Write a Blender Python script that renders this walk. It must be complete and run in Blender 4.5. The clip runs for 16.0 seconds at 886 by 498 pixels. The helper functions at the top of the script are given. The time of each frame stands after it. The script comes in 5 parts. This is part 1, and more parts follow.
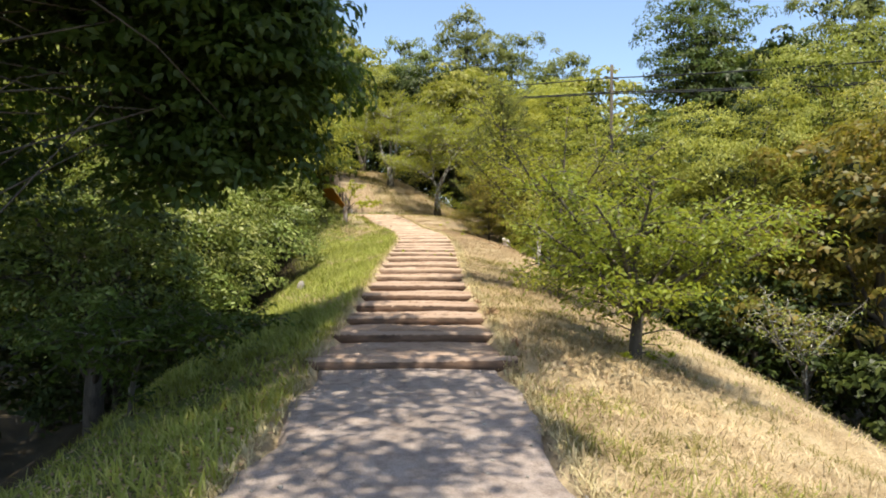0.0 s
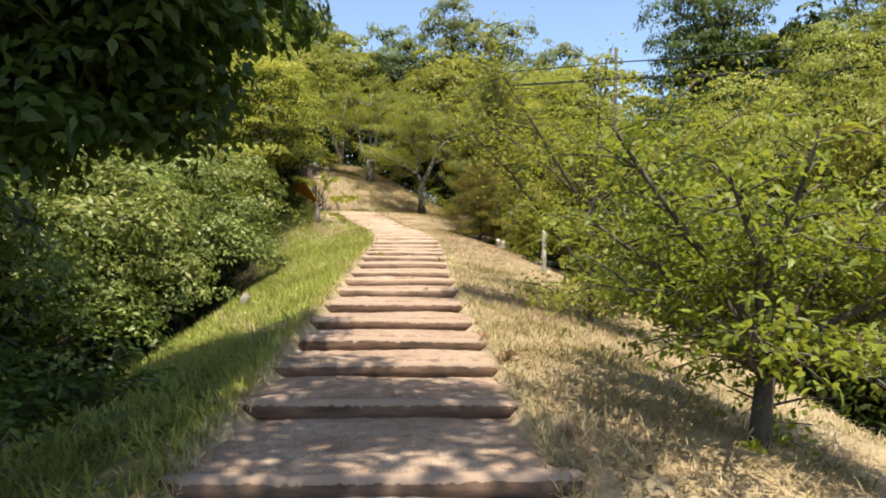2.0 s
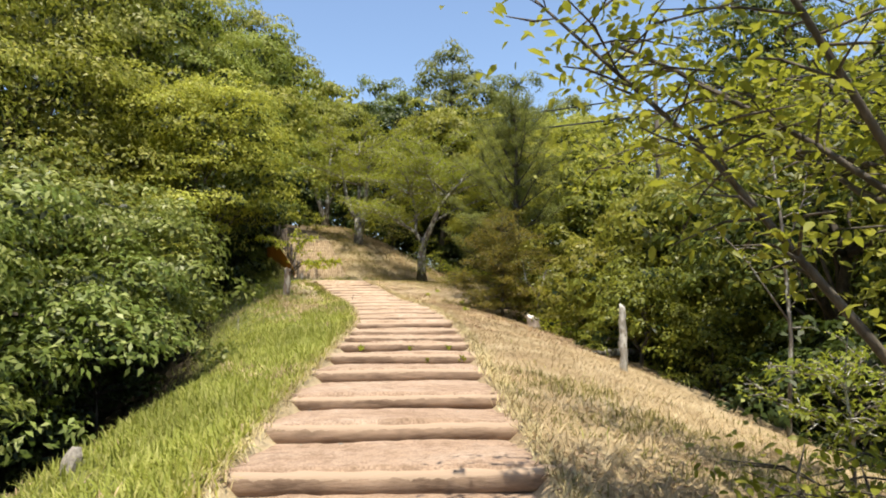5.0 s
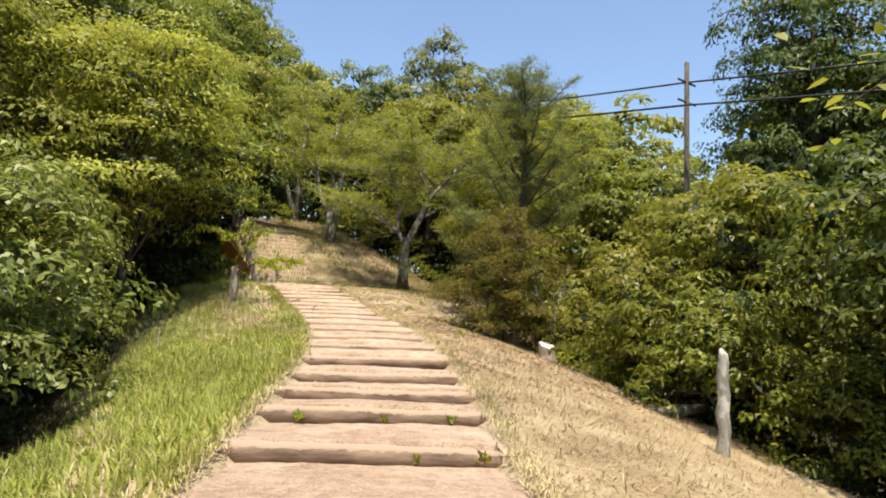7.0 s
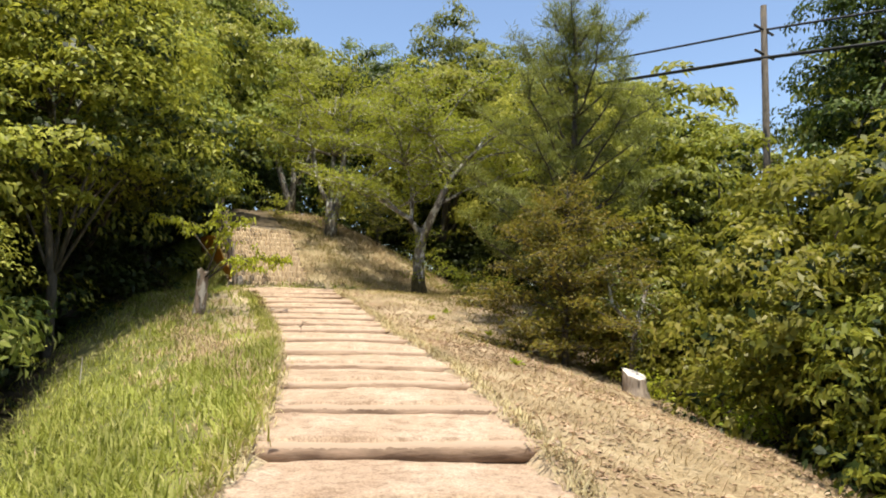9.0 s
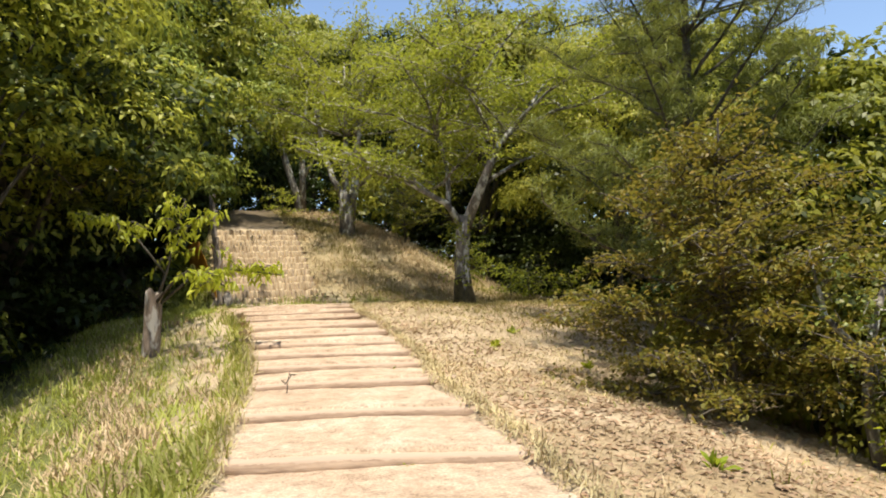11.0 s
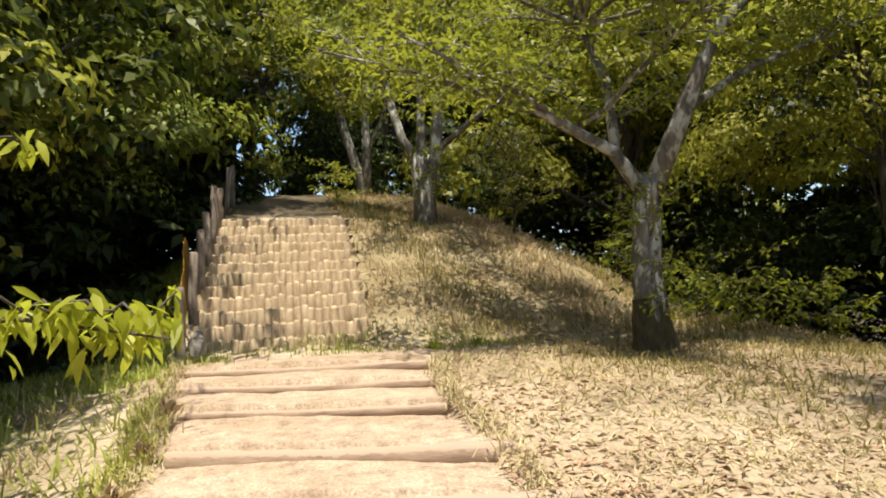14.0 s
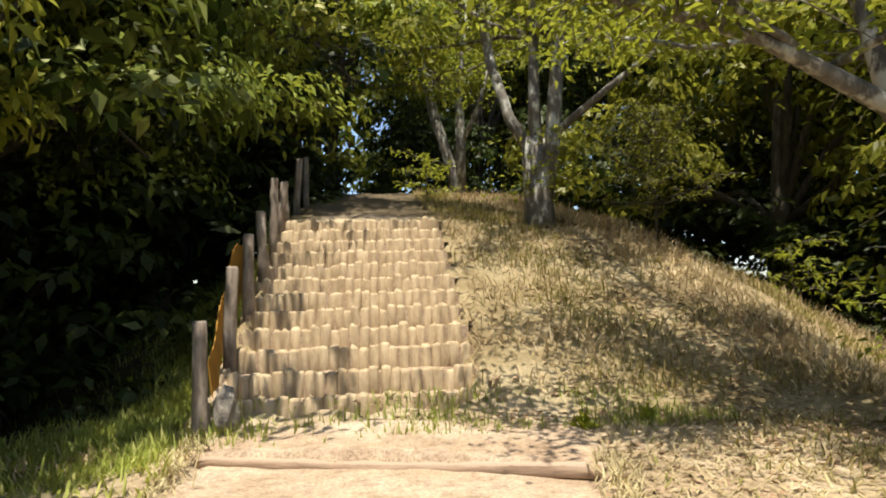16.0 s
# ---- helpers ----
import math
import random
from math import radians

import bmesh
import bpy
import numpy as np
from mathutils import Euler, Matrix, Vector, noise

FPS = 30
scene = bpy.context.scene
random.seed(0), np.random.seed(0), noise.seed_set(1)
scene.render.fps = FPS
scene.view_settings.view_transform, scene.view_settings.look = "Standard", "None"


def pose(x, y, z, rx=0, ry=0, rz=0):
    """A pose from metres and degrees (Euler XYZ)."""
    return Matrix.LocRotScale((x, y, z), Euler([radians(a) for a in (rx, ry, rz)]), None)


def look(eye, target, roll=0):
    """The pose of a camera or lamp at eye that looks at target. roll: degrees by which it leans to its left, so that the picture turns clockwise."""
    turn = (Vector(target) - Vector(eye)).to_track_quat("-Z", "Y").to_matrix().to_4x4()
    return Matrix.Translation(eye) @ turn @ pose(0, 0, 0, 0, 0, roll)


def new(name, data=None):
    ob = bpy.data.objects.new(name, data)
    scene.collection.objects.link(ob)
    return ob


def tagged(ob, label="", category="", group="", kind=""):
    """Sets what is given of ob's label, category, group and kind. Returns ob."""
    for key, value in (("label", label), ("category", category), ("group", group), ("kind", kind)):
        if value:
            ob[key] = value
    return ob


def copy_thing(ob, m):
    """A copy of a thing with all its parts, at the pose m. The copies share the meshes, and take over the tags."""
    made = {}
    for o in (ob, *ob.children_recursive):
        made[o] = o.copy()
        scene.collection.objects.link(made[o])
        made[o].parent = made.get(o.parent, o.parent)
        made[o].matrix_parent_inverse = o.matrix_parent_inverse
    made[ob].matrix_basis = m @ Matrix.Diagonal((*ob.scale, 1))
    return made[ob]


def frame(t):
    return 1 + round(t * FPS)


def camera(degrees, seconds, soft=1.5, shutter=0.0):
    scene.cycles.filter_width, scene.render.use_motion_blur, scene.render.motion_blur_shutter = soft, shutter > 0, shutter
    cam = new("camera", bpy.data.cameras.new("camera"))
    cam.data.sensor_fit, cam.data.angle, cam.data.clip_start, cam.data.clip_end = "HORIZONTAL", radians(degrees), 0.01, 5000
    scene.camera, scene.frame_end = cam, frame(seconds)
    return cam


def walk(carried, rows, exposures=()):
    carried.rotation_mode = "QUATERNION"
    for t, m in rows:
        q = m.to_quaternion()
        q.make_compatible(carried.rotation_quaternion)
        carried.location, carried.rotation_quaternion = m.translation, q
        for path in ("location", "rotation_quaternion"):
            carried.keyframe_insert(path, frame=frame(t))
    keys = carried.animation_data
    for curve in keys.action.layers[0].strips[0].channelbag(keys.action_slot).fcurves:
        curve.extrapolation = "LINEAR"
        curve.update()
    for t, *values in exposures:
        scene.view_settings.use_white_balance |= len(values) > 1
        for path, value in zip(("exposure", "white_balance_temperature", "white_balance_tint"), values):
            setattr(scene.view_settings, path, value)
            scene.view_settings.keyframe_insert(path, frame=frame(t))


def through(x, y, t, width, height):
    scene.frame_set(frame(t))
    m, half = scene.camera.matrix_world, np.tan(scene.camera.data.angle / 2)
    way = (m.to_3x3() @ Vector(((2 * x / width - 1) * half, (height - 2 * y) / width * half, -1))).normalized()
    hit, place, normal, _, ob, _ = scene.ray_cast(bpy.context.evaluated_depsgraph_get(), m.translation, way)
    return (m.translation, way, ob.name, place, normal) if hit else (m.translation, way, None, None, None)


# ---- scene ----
cam = camera(68.0, 16.0, soft=1.9)
METRES, EYE, TILT, LEAN, TURN = 30.0, 1.5, -1.5, 0.0, 0.0
ROWS = [
    (0.0, 0.0, 0.0, 0.0, 0.0, 0.0, 0.0),
    (0.5, -0.0018, 0.0296, 0.0008, -0.49, -0.18, -0.09),
    (1.0, -0.0014, 0.0574, 0.0018, -1.19, -0.14, 0.14),
    (1.5, -0.0028, 0.0864, 0.0018, -1.39, -0.15, -0.67),
    (2.0, -0.0019, 0.1152, 0.0021, -1.45, 0.04, -0.34),
    (2.5, -0.0036, 0.1475, 0.0027, -1.67, 1.06, -0.8),
    (3.0, -0.0056, 0.1815, 0.0044, -1.72, 2.82, -0.62),
    (3.5, -0.0072, 0.2179, 0.0047, -2.0, 5.37, -0.84),
    (4.0, -0.0095, 0.2533, 0.0065, -1.88, 5.75, 0.76),
    (6.5, -0.009, 0.4111, 0.0204, -3.01, 6.56, -1.28),
    (7.0, -0.0124, 0.4471, 0.0238, -3.86, 6.5, -1.88),
    (7.5, -0.0125, 0.4799, 0.0278, -3.85, 6.01, -1.98),
    (8.0, -0.014, 0.5108, 0.0308, -3.93, 5.91, -1.02),
    (10.5, -0.0251, 0.6774, 0.045, -0.81, 6.26, 0.16),
    (11.0, -0.0265, 0.7123, 0.0485, -0.4, 5.82, 2.29),
    (11.5, -0.0288, 0.7471, 0.0509, 0.12, 6.05, 0.75),
    (12.0, -0.0289, 0.783, 0.0548, 0.04, 7.43, -0.39),
    (12.5, -0.0328, 0.8197, 0.0577, 3.13, 7.09, 0.55),
    (13.0, -0.036, 0.8552, 0.0607, 4.44, 5.73, 3.0),
    (13.5, -0.0433, 0.8882, 0.0648, 6.46, 5.24, 2.67),
    (14.0, -0.0497, 0.915, 0.0695, 7.13, 5.8, 2.64),
    (14.5, -0.0565, 0.9339, 0.0711, 11.84, 6.56, 2.18),
    (15.0, -0.062, 0.9549, 0.0723, 11.74, 6.67, 2.06),
    (15.5, -0.0689, 0.9721, 0.0774, 13.05, 6.45, 2.36),
    (16.0, -0.0729, 0.9887, 0.0811, 14.49, 6.28, 1.43),
]
walk(cam, [(t, pose(0, 0, EYE, TILT, LEAN, TURN) @ pose(METRES * x, METRES * y, METRES * z, 90 + pitch, roll, yaw)) for t, x, y, z, yaw, pitch, roll in ROWS],
     exposures=[(0.0, 0.86), (2.0, 0.82), (4.0, 0.75), (7.0, 0.72), (11.5, 0.72), (13.2, 0.65), (14.5, 0.73), (16.0, 0.73)])

# ---------------------------------------------------------------- world, sun
world = bpy.data.worlds.new("world")
scene.world = world
world.use_nodes = True
wn = world.node_tree
sky = wn.nodes.new("ShaderNodeTexSky")
sky.sky_type = "NISHITA"
sky.sun_disc = False
SUN = Vector((0.05, -0.27, 0.96)).normalized()
sky.sun_elevation = math.asin(SUN.z)
sky.sun_rotation = math.atan2(SUN.x, SUN.y)
sky.air_density, sky.dust_density, sky.ozone_density = 1.0, 1.2, 1.5
wn.links.new(sky.outputs[0], wn.nodes["Background"].inputs[0])
wn.nodes["Background"].inputs[1].default_value = 0.14
sun = new("sun", bpy.data.lights.new("sun", "SUN"))
sun.data.energy, sun.data.angle, sun.data.color = 5.0, radians(0.6), (1.0, 0.915, 0.77)
sun.matrix_world = look(SUN * 60, (0, 0, 0))

# ---------------------------------------------------------------- materials


def material(name):
    m = bpy.data.materials.new(name)
    m.use_nodes = True
    nt = m.node_tree
    return m, nt, nt.nodes["Principled BSDF"]


def node(nt, kind, **inputs):
    n = nt.nodes.new(kind)
    for k, v in inputs.items():
        n.inputs[k].default_value = v
    return n


def ramp(nt, fac, stops):
    r = nt.nodes.new("ShaderNodeValToRGB")
    el = r.color_ramp.elements
    while len(el) < len(stops):
        el.new(0.5)
    for e, (p, c) in zip(el, stops):
        e.position, e.color = p, (*c, 1)
    nt.links.new(fac, r.inputs[0])
    return r.outputs[0]


def noise_of(nt, scale, detail=4.0, rough=0.6, coord=None, stretch=None):
    n = node(nt, "ShaderNodeTexNoise", Scale=scale, Detail=detail, Roughness=rough)
    if coord is None:
        coord = nt.nodes.new("ShaderNodeTexCoord").outputs["Object"]
    if stretch:
        mp = nt.nodes.new("ShaderNodeMapping")
        mp.inputs["Scale"].default_value = stretch
        nt.links.new(coord, mp.inputs[0])
        coord = mp.outputs[0]
    nt.links.new(coord, n.inputs["Vector"])
    return n.outputs["Fac"]


def blend(nt, fac, a, b, how="MIX"):
    x = nt.nodes.new("ShaderNodeMix")
    x.data_type, x.blend_type = "RGBA", how
    for sock, v in ((x.inputs[0], fac), (x.inputs[6], a), (x.inputs[7], b)):
        if isinstance(v, (int, float)):
            sock.default_value = v
        elif isinstance(v, tuple):
            sock.default_value = (*v, 1)
        else:
            nt.links.new(v, sock)
    return x.outputs[2]


def bump(nt, bsdf, height, strength, distance):
    b = node(nt, "ShaderNodeBump", Strength=strength, Distance=distance)
    nt.links.new(height, b.inputs["Height"])
    nt.links.new(b.outputs[0], bsdf.inputs["Normal"])


def leaf_material(name, dark, mid, light, through_col, through=0.35, gloss=0.45):
    """Leaves that differ one from another and from tree to tree, with light shining through them."""
    m, nt, b = material(name)
    geo = nt.nodes.new("ShaderNodeNewGeometry")
    dark = tuple(0.45 * d + 0.55 * c for d, c in zip(dark, mid))
    light = tuple(0.6 * d + 0.4 * c for d, c in zip(light, mid))
    c = ramp(nt, geo.outputs["Random Per Island"], [(0.0, dark), (0.55, mid), (1.0, light)])
    info = nt.nodes.new("ShaderNodeObjectInfo")
    pos = geo.outputs["Position"]
    patch = noise_of(nt, 0.7, 2.0, 0.5, pos)
    hsv = nt.nodes.new("ShaderNodeHueSaturation")
    mr = node(nt, "ShaderNodeMapRange")
    mr.inputs["To Min"].default_value, mr.inputs["To Max"].default_value = 0.475, 0.515
    nt.links.new(info.outputs["Random"], mr.inputs["Value"])
    nt.links.new(mr.outputs[0], hsv.inputs["Hue"])
    mv = node(nt, "ShaderNodeMapRange")
    mv.inputs["From Min"].default_value, mv.inputs["From Max"].default_value = 0.3, 0.7
    mv.inputs["To Min"].default_value, mv.inputs["To Max"].default_value = 0.75, 1.25
    sprig = noise_of(nt, 2.6, 2.0, 0.5, pos)
    both = nt.nodes.new("ShaderNodeMath")
    both.operation = "MULTIPLY_ADD"
    both.inputs[1].default_value, both.inputs[2].default_value = 0.9, -0.45
    nt.links.new(sprig, both.inputs[0])
    summed = nt.nodes.new("ShaderNodeMath")
    summed.operation = "ADD"
    nt.links.new(both.outputs[0], summed.inputs[0])
    nt.links.new(patch, summed.inputs[1])
    nt.links.new(summed.outputs[0], mv.inputs["Value"])
    nt.links.new(mv.outputs[0], hsv.inputs["Value"])
    nt.links.new(c, hsv.inputs["Color"])
    nt.links.new(hsv.outputs[0], b.inputs["Base Color"])
    b.inputs["Roughness"].default_value = gloss
    b.inputs["Specular IOR Level"].default_value = 0.24
    tr = nt.nodes.new("ShaderNodeBsdfTranslucent")
    tc = blend(nt, 0.55, hsv.outputs[0], through_col)
    nt.links.new(tc, tr.inputs[0])
    mx = nt.nodes.new("ShaderNodeMixShader")
    mx.inputs[0].default_value = through
    nt.links.new(b.outputs[0], mx.inputs[1])
    nt.links.new(tr.outputs[0], mx.inputs[2])
    nt.links.new(mx.outputs[0], nt.nodes["Material Output"].inputs[0])
    return m


def bark_material(name, dark, light, scale=9.0, lichen=None):
    m, nt, b = material(name)
    pos = nt.nodes.new("ShaderNodeNewGeometry").outputs["Position"]
    n1 = noise_of(nt, scale, 6, 0.65, pos, (1, 1, 0.35))
    c = ramp(nt, n1, [(0.32, dark), (0.68, light)])
    if lichen:
        n2 = noise_of(nt, 8.5, 3, 0.6, pos, (1, 1, 0.55))
        c = blend(nt, ramp(nt, n2, [(0.5, (0, 0, 0)), (0.62, (1, 1, 1))]), c, lichen)
    nt.links.new(c, b.inputs["Base Color"])
    b.inputs["Roughness"].default_value = 0.9
    bump(nt, b, n1, 0.8, 0.02)
    return m


LEAF_CHERRY = leaf_material("cherry_leaves", (0.055, 0.082, 0.010), (0.158, 0.196, 0.022), (0.31, 0.325, 0.055), (0.54, 0.57, 0.055), 0.40)
LEAF_SPROUT = leaf_material("sprout_leaves", (0.14, 0.20, 0.016), (0.27, 0.335, 0.03), (0.42, 0.47, 0.06), (0.70, 0.76, 0.06), 0.46)
LEAF_OAK = leaf_material("oak_leaves", (0.058, 0.082, 0.011), (0.19, 0.22, 0.032), (0.42, 0.42, 0.11), (0.48, 0.52, 0.06), 0.30, 0.5)
LEAF_LAUREL = leaf_material("laurel_leaves", (0.034, 0.054, 0.008), (0.135, 0.17, 0.032), (0.40, 0.41, 0.15), (0.34, 0.42, 0.06), 0.24, 0.42)
LEAF_DEEP = leaf_material("deep_green_leaves", (0.026, 0.041, 0.008), (0.076, 0.104, 0.017), (0.20, 0.22, 0.05), (0.25, 0.31, 0.035), 0.25, 0.5)
# near-black greens hold the shade of the wood's depths in their colour
LEAF_SHADE_DARK = leaf_material("shade_dark_leaves", (0.012, 0.022, 0.004), (0.030, 0.048, 0.008), (0.075, 0.098, 0.02), (0.12, 0.18, 0.025), 0.18, 0.5)
# darkest greens: the shade inside a crown is put into the colour
LEAF_INNER_SHADE = leaf_material("inner_shade_leaves", (0.008, 0.015, 0.003), (0.018, 0.030, 0.005), (0.045, 0.062, 0.012), (0.09, 0.14, 0.02), 0.15, 0.5)
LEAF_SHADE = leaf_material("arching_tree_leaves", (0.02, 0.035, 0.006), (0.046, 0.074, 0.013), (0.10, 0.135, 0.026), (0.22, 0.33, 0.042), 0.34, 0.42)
# yellow-green oak leaves, brightened so the colour itself holds sunlight
LEAF_SUNLIT_LIME = leaf_material("sunlit_lime_leaves", (0.085, 0.105, 0.012), (0.265, 0.28, 0.034), (0.50, 0.47, 0.10), (0.60, 0.60, 0.07), 0.36, 0.5)
LEAF_TAN = leaf_material("tan_tipped_leaves", (0.07, 0.082, 0.012), (0.24, 0.245, 0.042), (0.50, 0.46, 0.12), (0.54, 0.53, 0.06), 0.36, 0.5)
LEAF_WARM = leaf_material("warm_leaves", (0.055, 0.065, 0.010), (0.135, 0.128, 0.022), (0.31, 0.195, 0.05), (0.40, 0.33, 0.04), 0.34)
LEAF_BRIGHT = leaf_material("bright_leaves", (0.05, 0.062, 0.009), (0.155, 0.168, 0.021), (0.34, 0.32, 0.055), (0.45, 0.45, 0.05), 0.35)
NEEDLE = leaf_material("pine_needles", (0.085, 0.105, 0.024), (0.155, 0.182, 0.042), (0.24, 0.255, 0.075), (0.31, 0.34, 0.06), 0.28, 0.5)
GRASS_GREEN = leaf_material("green_grass", (0.14, 0.165, 0.025), (0.25, 0.27, 0.05), (0.50, 0.45, 0.18), (0.46, 0.50, 0.08), 0.35, 0.6)
GRASS_OLIVE = leaf_material("olive_grass", (0.09, 0.08, 0.02), (0.19, 0.16, 0.05), (0.36, 0.29, 0.12), (0.36, 0.34, 0.08), 0.3, 0.65)
GRASS_DRY = leaf_material("dry_grass", (0.24, 0.175, 0.088), (0.42, 0.33, 0.18), (0.60, 0.51, 0.33), (0.47, 0.38, 0.21), 0.2, 0.7)
LITTER = leaf_material("fallen_leaves", (0.22, 0.13, 0.065), (0.38, 0.27, 0.16), (0.56, 0.45, 0.31), (0.34, 0.24, 0.13), 0.15, 0.7)
BARK = bark_material("grey_bark", (0.06, 0.05, 0.04), (0.21, 0.185, 0.155), 10, (0.46, 0.45, 0.39))
BARK_DARK = bark_material("dark_bark", (0.035, 0.028, 0.02), (0.12, 0.10, 0.075), 12)
WOOD_GREY = bark_material("weathered_wood", (0.13, 0.10, 0.075), (0.36, 0.30, 0.24), 14)
MOSS = bark_material("dark_moss", (0.025, 0.02, 0.008), (0.10, 0.075, 0.025), 20)
WOOD_PALE = bark_material("bleached_wood", (0.3, 0.26, 0.2), (0.62, 0.57, 0.48), 14)


def dirt_material(name, stops, grain=60.0, strength=0.5, uphill=None):
    m, nt, b = material(name)
    pos = nt.nodes.new("ShaderNodeNewGeometry").outputs["Position"]
    big = noise_of(nt, 1.7, 6, 0.68, pos)
    mid = noise_of(nt, 9.0, 5, 0.7, pos)
    fine = noise_of(nt, grain, 4, 0.75, pos)
    c = ramp(nt, big, stops)
    if uphill:
        # the soil turns sandier up the slope
        sep = nt.nodes.new("ShaderNodeSeparateXYZ")
        nt.links.new(pos, sep.inputs[0])
        far = nt.nodes.new("ShaderNodeMath")
        far.operation = "MULTIPLY_ADD"
        far.inputs[1].default_value = 5.0
        nt.links.new(big, far.inputs[0])
        nt.links.new(sep.outputs["Y"], far.inputs[2])
        mr = node(nt, "ShaderNodeMapRange")
        mr.inputs["From Min"].default_value, mr.inputs["From Max"].default_value = 18.5, 28.5
        nt.links.new(far.outputs[0], mr.inputs["Value"])
        c = blend(nt, mr.outputs[0], c, ramp(nt, big, uphill))
    c = blend(nt, 0.6, c, ramp(nt, mid, [(0.36, (0.55, 0.5, 0.46)), (0.52, (1, 1, 1)), (0.7, (1.12, 1.1, 1.06))]), "MULTIPLY")
    c = blend(nt, 0.75, c, ramp(nt, fine, [(0.32, (0.4, 0.37, 0.34)), (0.55, (1, 1, 1)), (0.72, (1.25, 1.22, 1.18))]), "MULTIPLY")
    vor = nt.nodes.new("ShaderNodeTexVoronoi")
    vor.inputs["Scale"].default_value = grain * 0.8
    nt.links.new(pos, vor.inputs["Vector"])
    c = blend(nt, 0.35, c, ramp(nt, vor.outputs["Distance"], [(0.0, (1.15, 1.12, 1.1)), (0.5, (0.75, 0.72, 0.7))]), "MULTIPLY")
    nt.links.new(c, b.inputs["Base Color"])
    b.inputs["Roughness"].default_value = 0.95
    b.inputs["Specular IOR Level"].default_value = 0.12
    h = nt.nodes.new("ShaderNodeMath")
    h.operation = "ADD"
    nt.links.new(fine, h.inputs[0])
    nt.links.new(mid, h.inputs[1])
    bump(nt, b, h.outputs[0], strength, 0.02)
    return m


EARTH = dirt_material("packed_earth", [(0.3, (0.31, 0.215, 0.15)), (0.5, (0.41, 0.30, 0.22)), (0.72, (0.49, 0.385, 0.30))],
                      uphill=[(0.3, (0.40, 0.295, 0.20)), (0.5, (0.52, 0.405, 0.29)), (0.72, (0.60, 0.505, 0.39))])
GRAVEL = dirt_material("gravel_path", [(0.3, (0.30, 0.25, 0.215)), (0.55, (0.42, 0.355, 0.31)), (0.75, (0.52, 0.45, 0.395))], 95, 0.8)


def log_material(name, dark, light, dust):
    """Bark-brown log, with trodden soil lying on its upper side."""
    m, nt, b = material(name)
    geo = nt.nodes.new("ShaderNodeNewGeometry")
    n1 = noise_of(nt, 8, 6, 0.65, geo.outputs["Position"], (0.3, 1, 1.4))
    n2 = noise_of(nt, 14, 4, 0.6, geo.outputs["Position"])
    c = ramp(nt, n1, [(0.35, dark), (0.65, light)])
    sep = nt.nodes.new("ShaderNodeSeparateXYZ")
    nt.links.new(geo.outputs["Normal"], sep.inputs[0])
    add = nt.nodes.new("ShaderNodeMath")
    add.operation = "ADD"
    nt.links.new(sep.outputs["Z"], add.inputs[0])
    nt.links.new(n2, add.inputs[1])
    c = blend(nt, ramp(nt, add.outputs[0], [(0.95, (0, 0, 0)), (1.2, (1, 1, 1))]), c, dust)
    nt.links.new(c, b.inputs["Base Color"])
    b.inputs["Roughness"].default_value = 0.92
    bump(nt, b, n1, 0.7, 0.02)
    return m


LOG_WOOD = log_material("step_log_wood", (0.05, 0.03, 0.018), (0.18, 0.11, 0.07), (0.30, 0.215, 0.155))
LOG_MID = log_material("trodden_log_wood", (0.11, 0.07, 0.045), (0.32, 0.225, 0.155), (0.34, 0.25, 0.175))
LOG_DUSTY = log_material("dusty_log_wood", (0.20, 0.13, 0.085), (0.42, 0.31, 0.215), (0.375, 0.28, 0.20))
STUB_WOOD = bark_material("stub_wood", (0.28, 0.205, 0.115), (0.55, 0.435, 0.28), 11)
STONE = dirt_material("pale_stone", [(0.3, (0.22, 0.20, 0.17)), (0.55, (0.36, 0.34, 0.30)), (0.75, (0.52, 0.50, 0.45))], 40)


def ochre_material():
    m, nt, b = material("ochre_sheet")
    n = noise_of(nt, 6, 4, 0.6)
    nt.links.new(ramp(nt, n, [(0.3, (0.42, 0.23, 0.035)), (0.7, (0.66, 0.39, 0.07))]), b.inputs["Base Color"])
    b.inputs["Roughness"].default_value = 0.7
    # thin plastic sheet: sunlight glows through it
    tr = nt.nodes.new("ShaderNodeBsdfTranslucent")
    tr.inputs[0].default_value = (0.72, 0.42, 0.10, 1)
    mx = nt.nodes.new("ShaderNodeMixShader")
    mx.inputs[0].default_value = 0.5
    nt.links.new(b.outputs[0], mx.inputs[1])
    nt.links.new(tr.outputs[0], mx.inputs[2])
    nt.links.new(mx.outputs[0], nt.nodes["Material Output"].inputs[0])
    return m


OCHRE = ochre_material()


def plain(name, col, rough):
    m, nt, b = material(name)
    n = noise_of(nt, 12, 3)
    nt.links.new(ramp(nt, n, [(0.3, tuple(c * 0.8 for c in col)), (0.7, col)]), b.inputs["Base Color"])
    b.inputs["Roughness"].default_value = rough
    return m


WIRE = plain("black_cable", (0.02, 0.02, 0.02), 0.6)


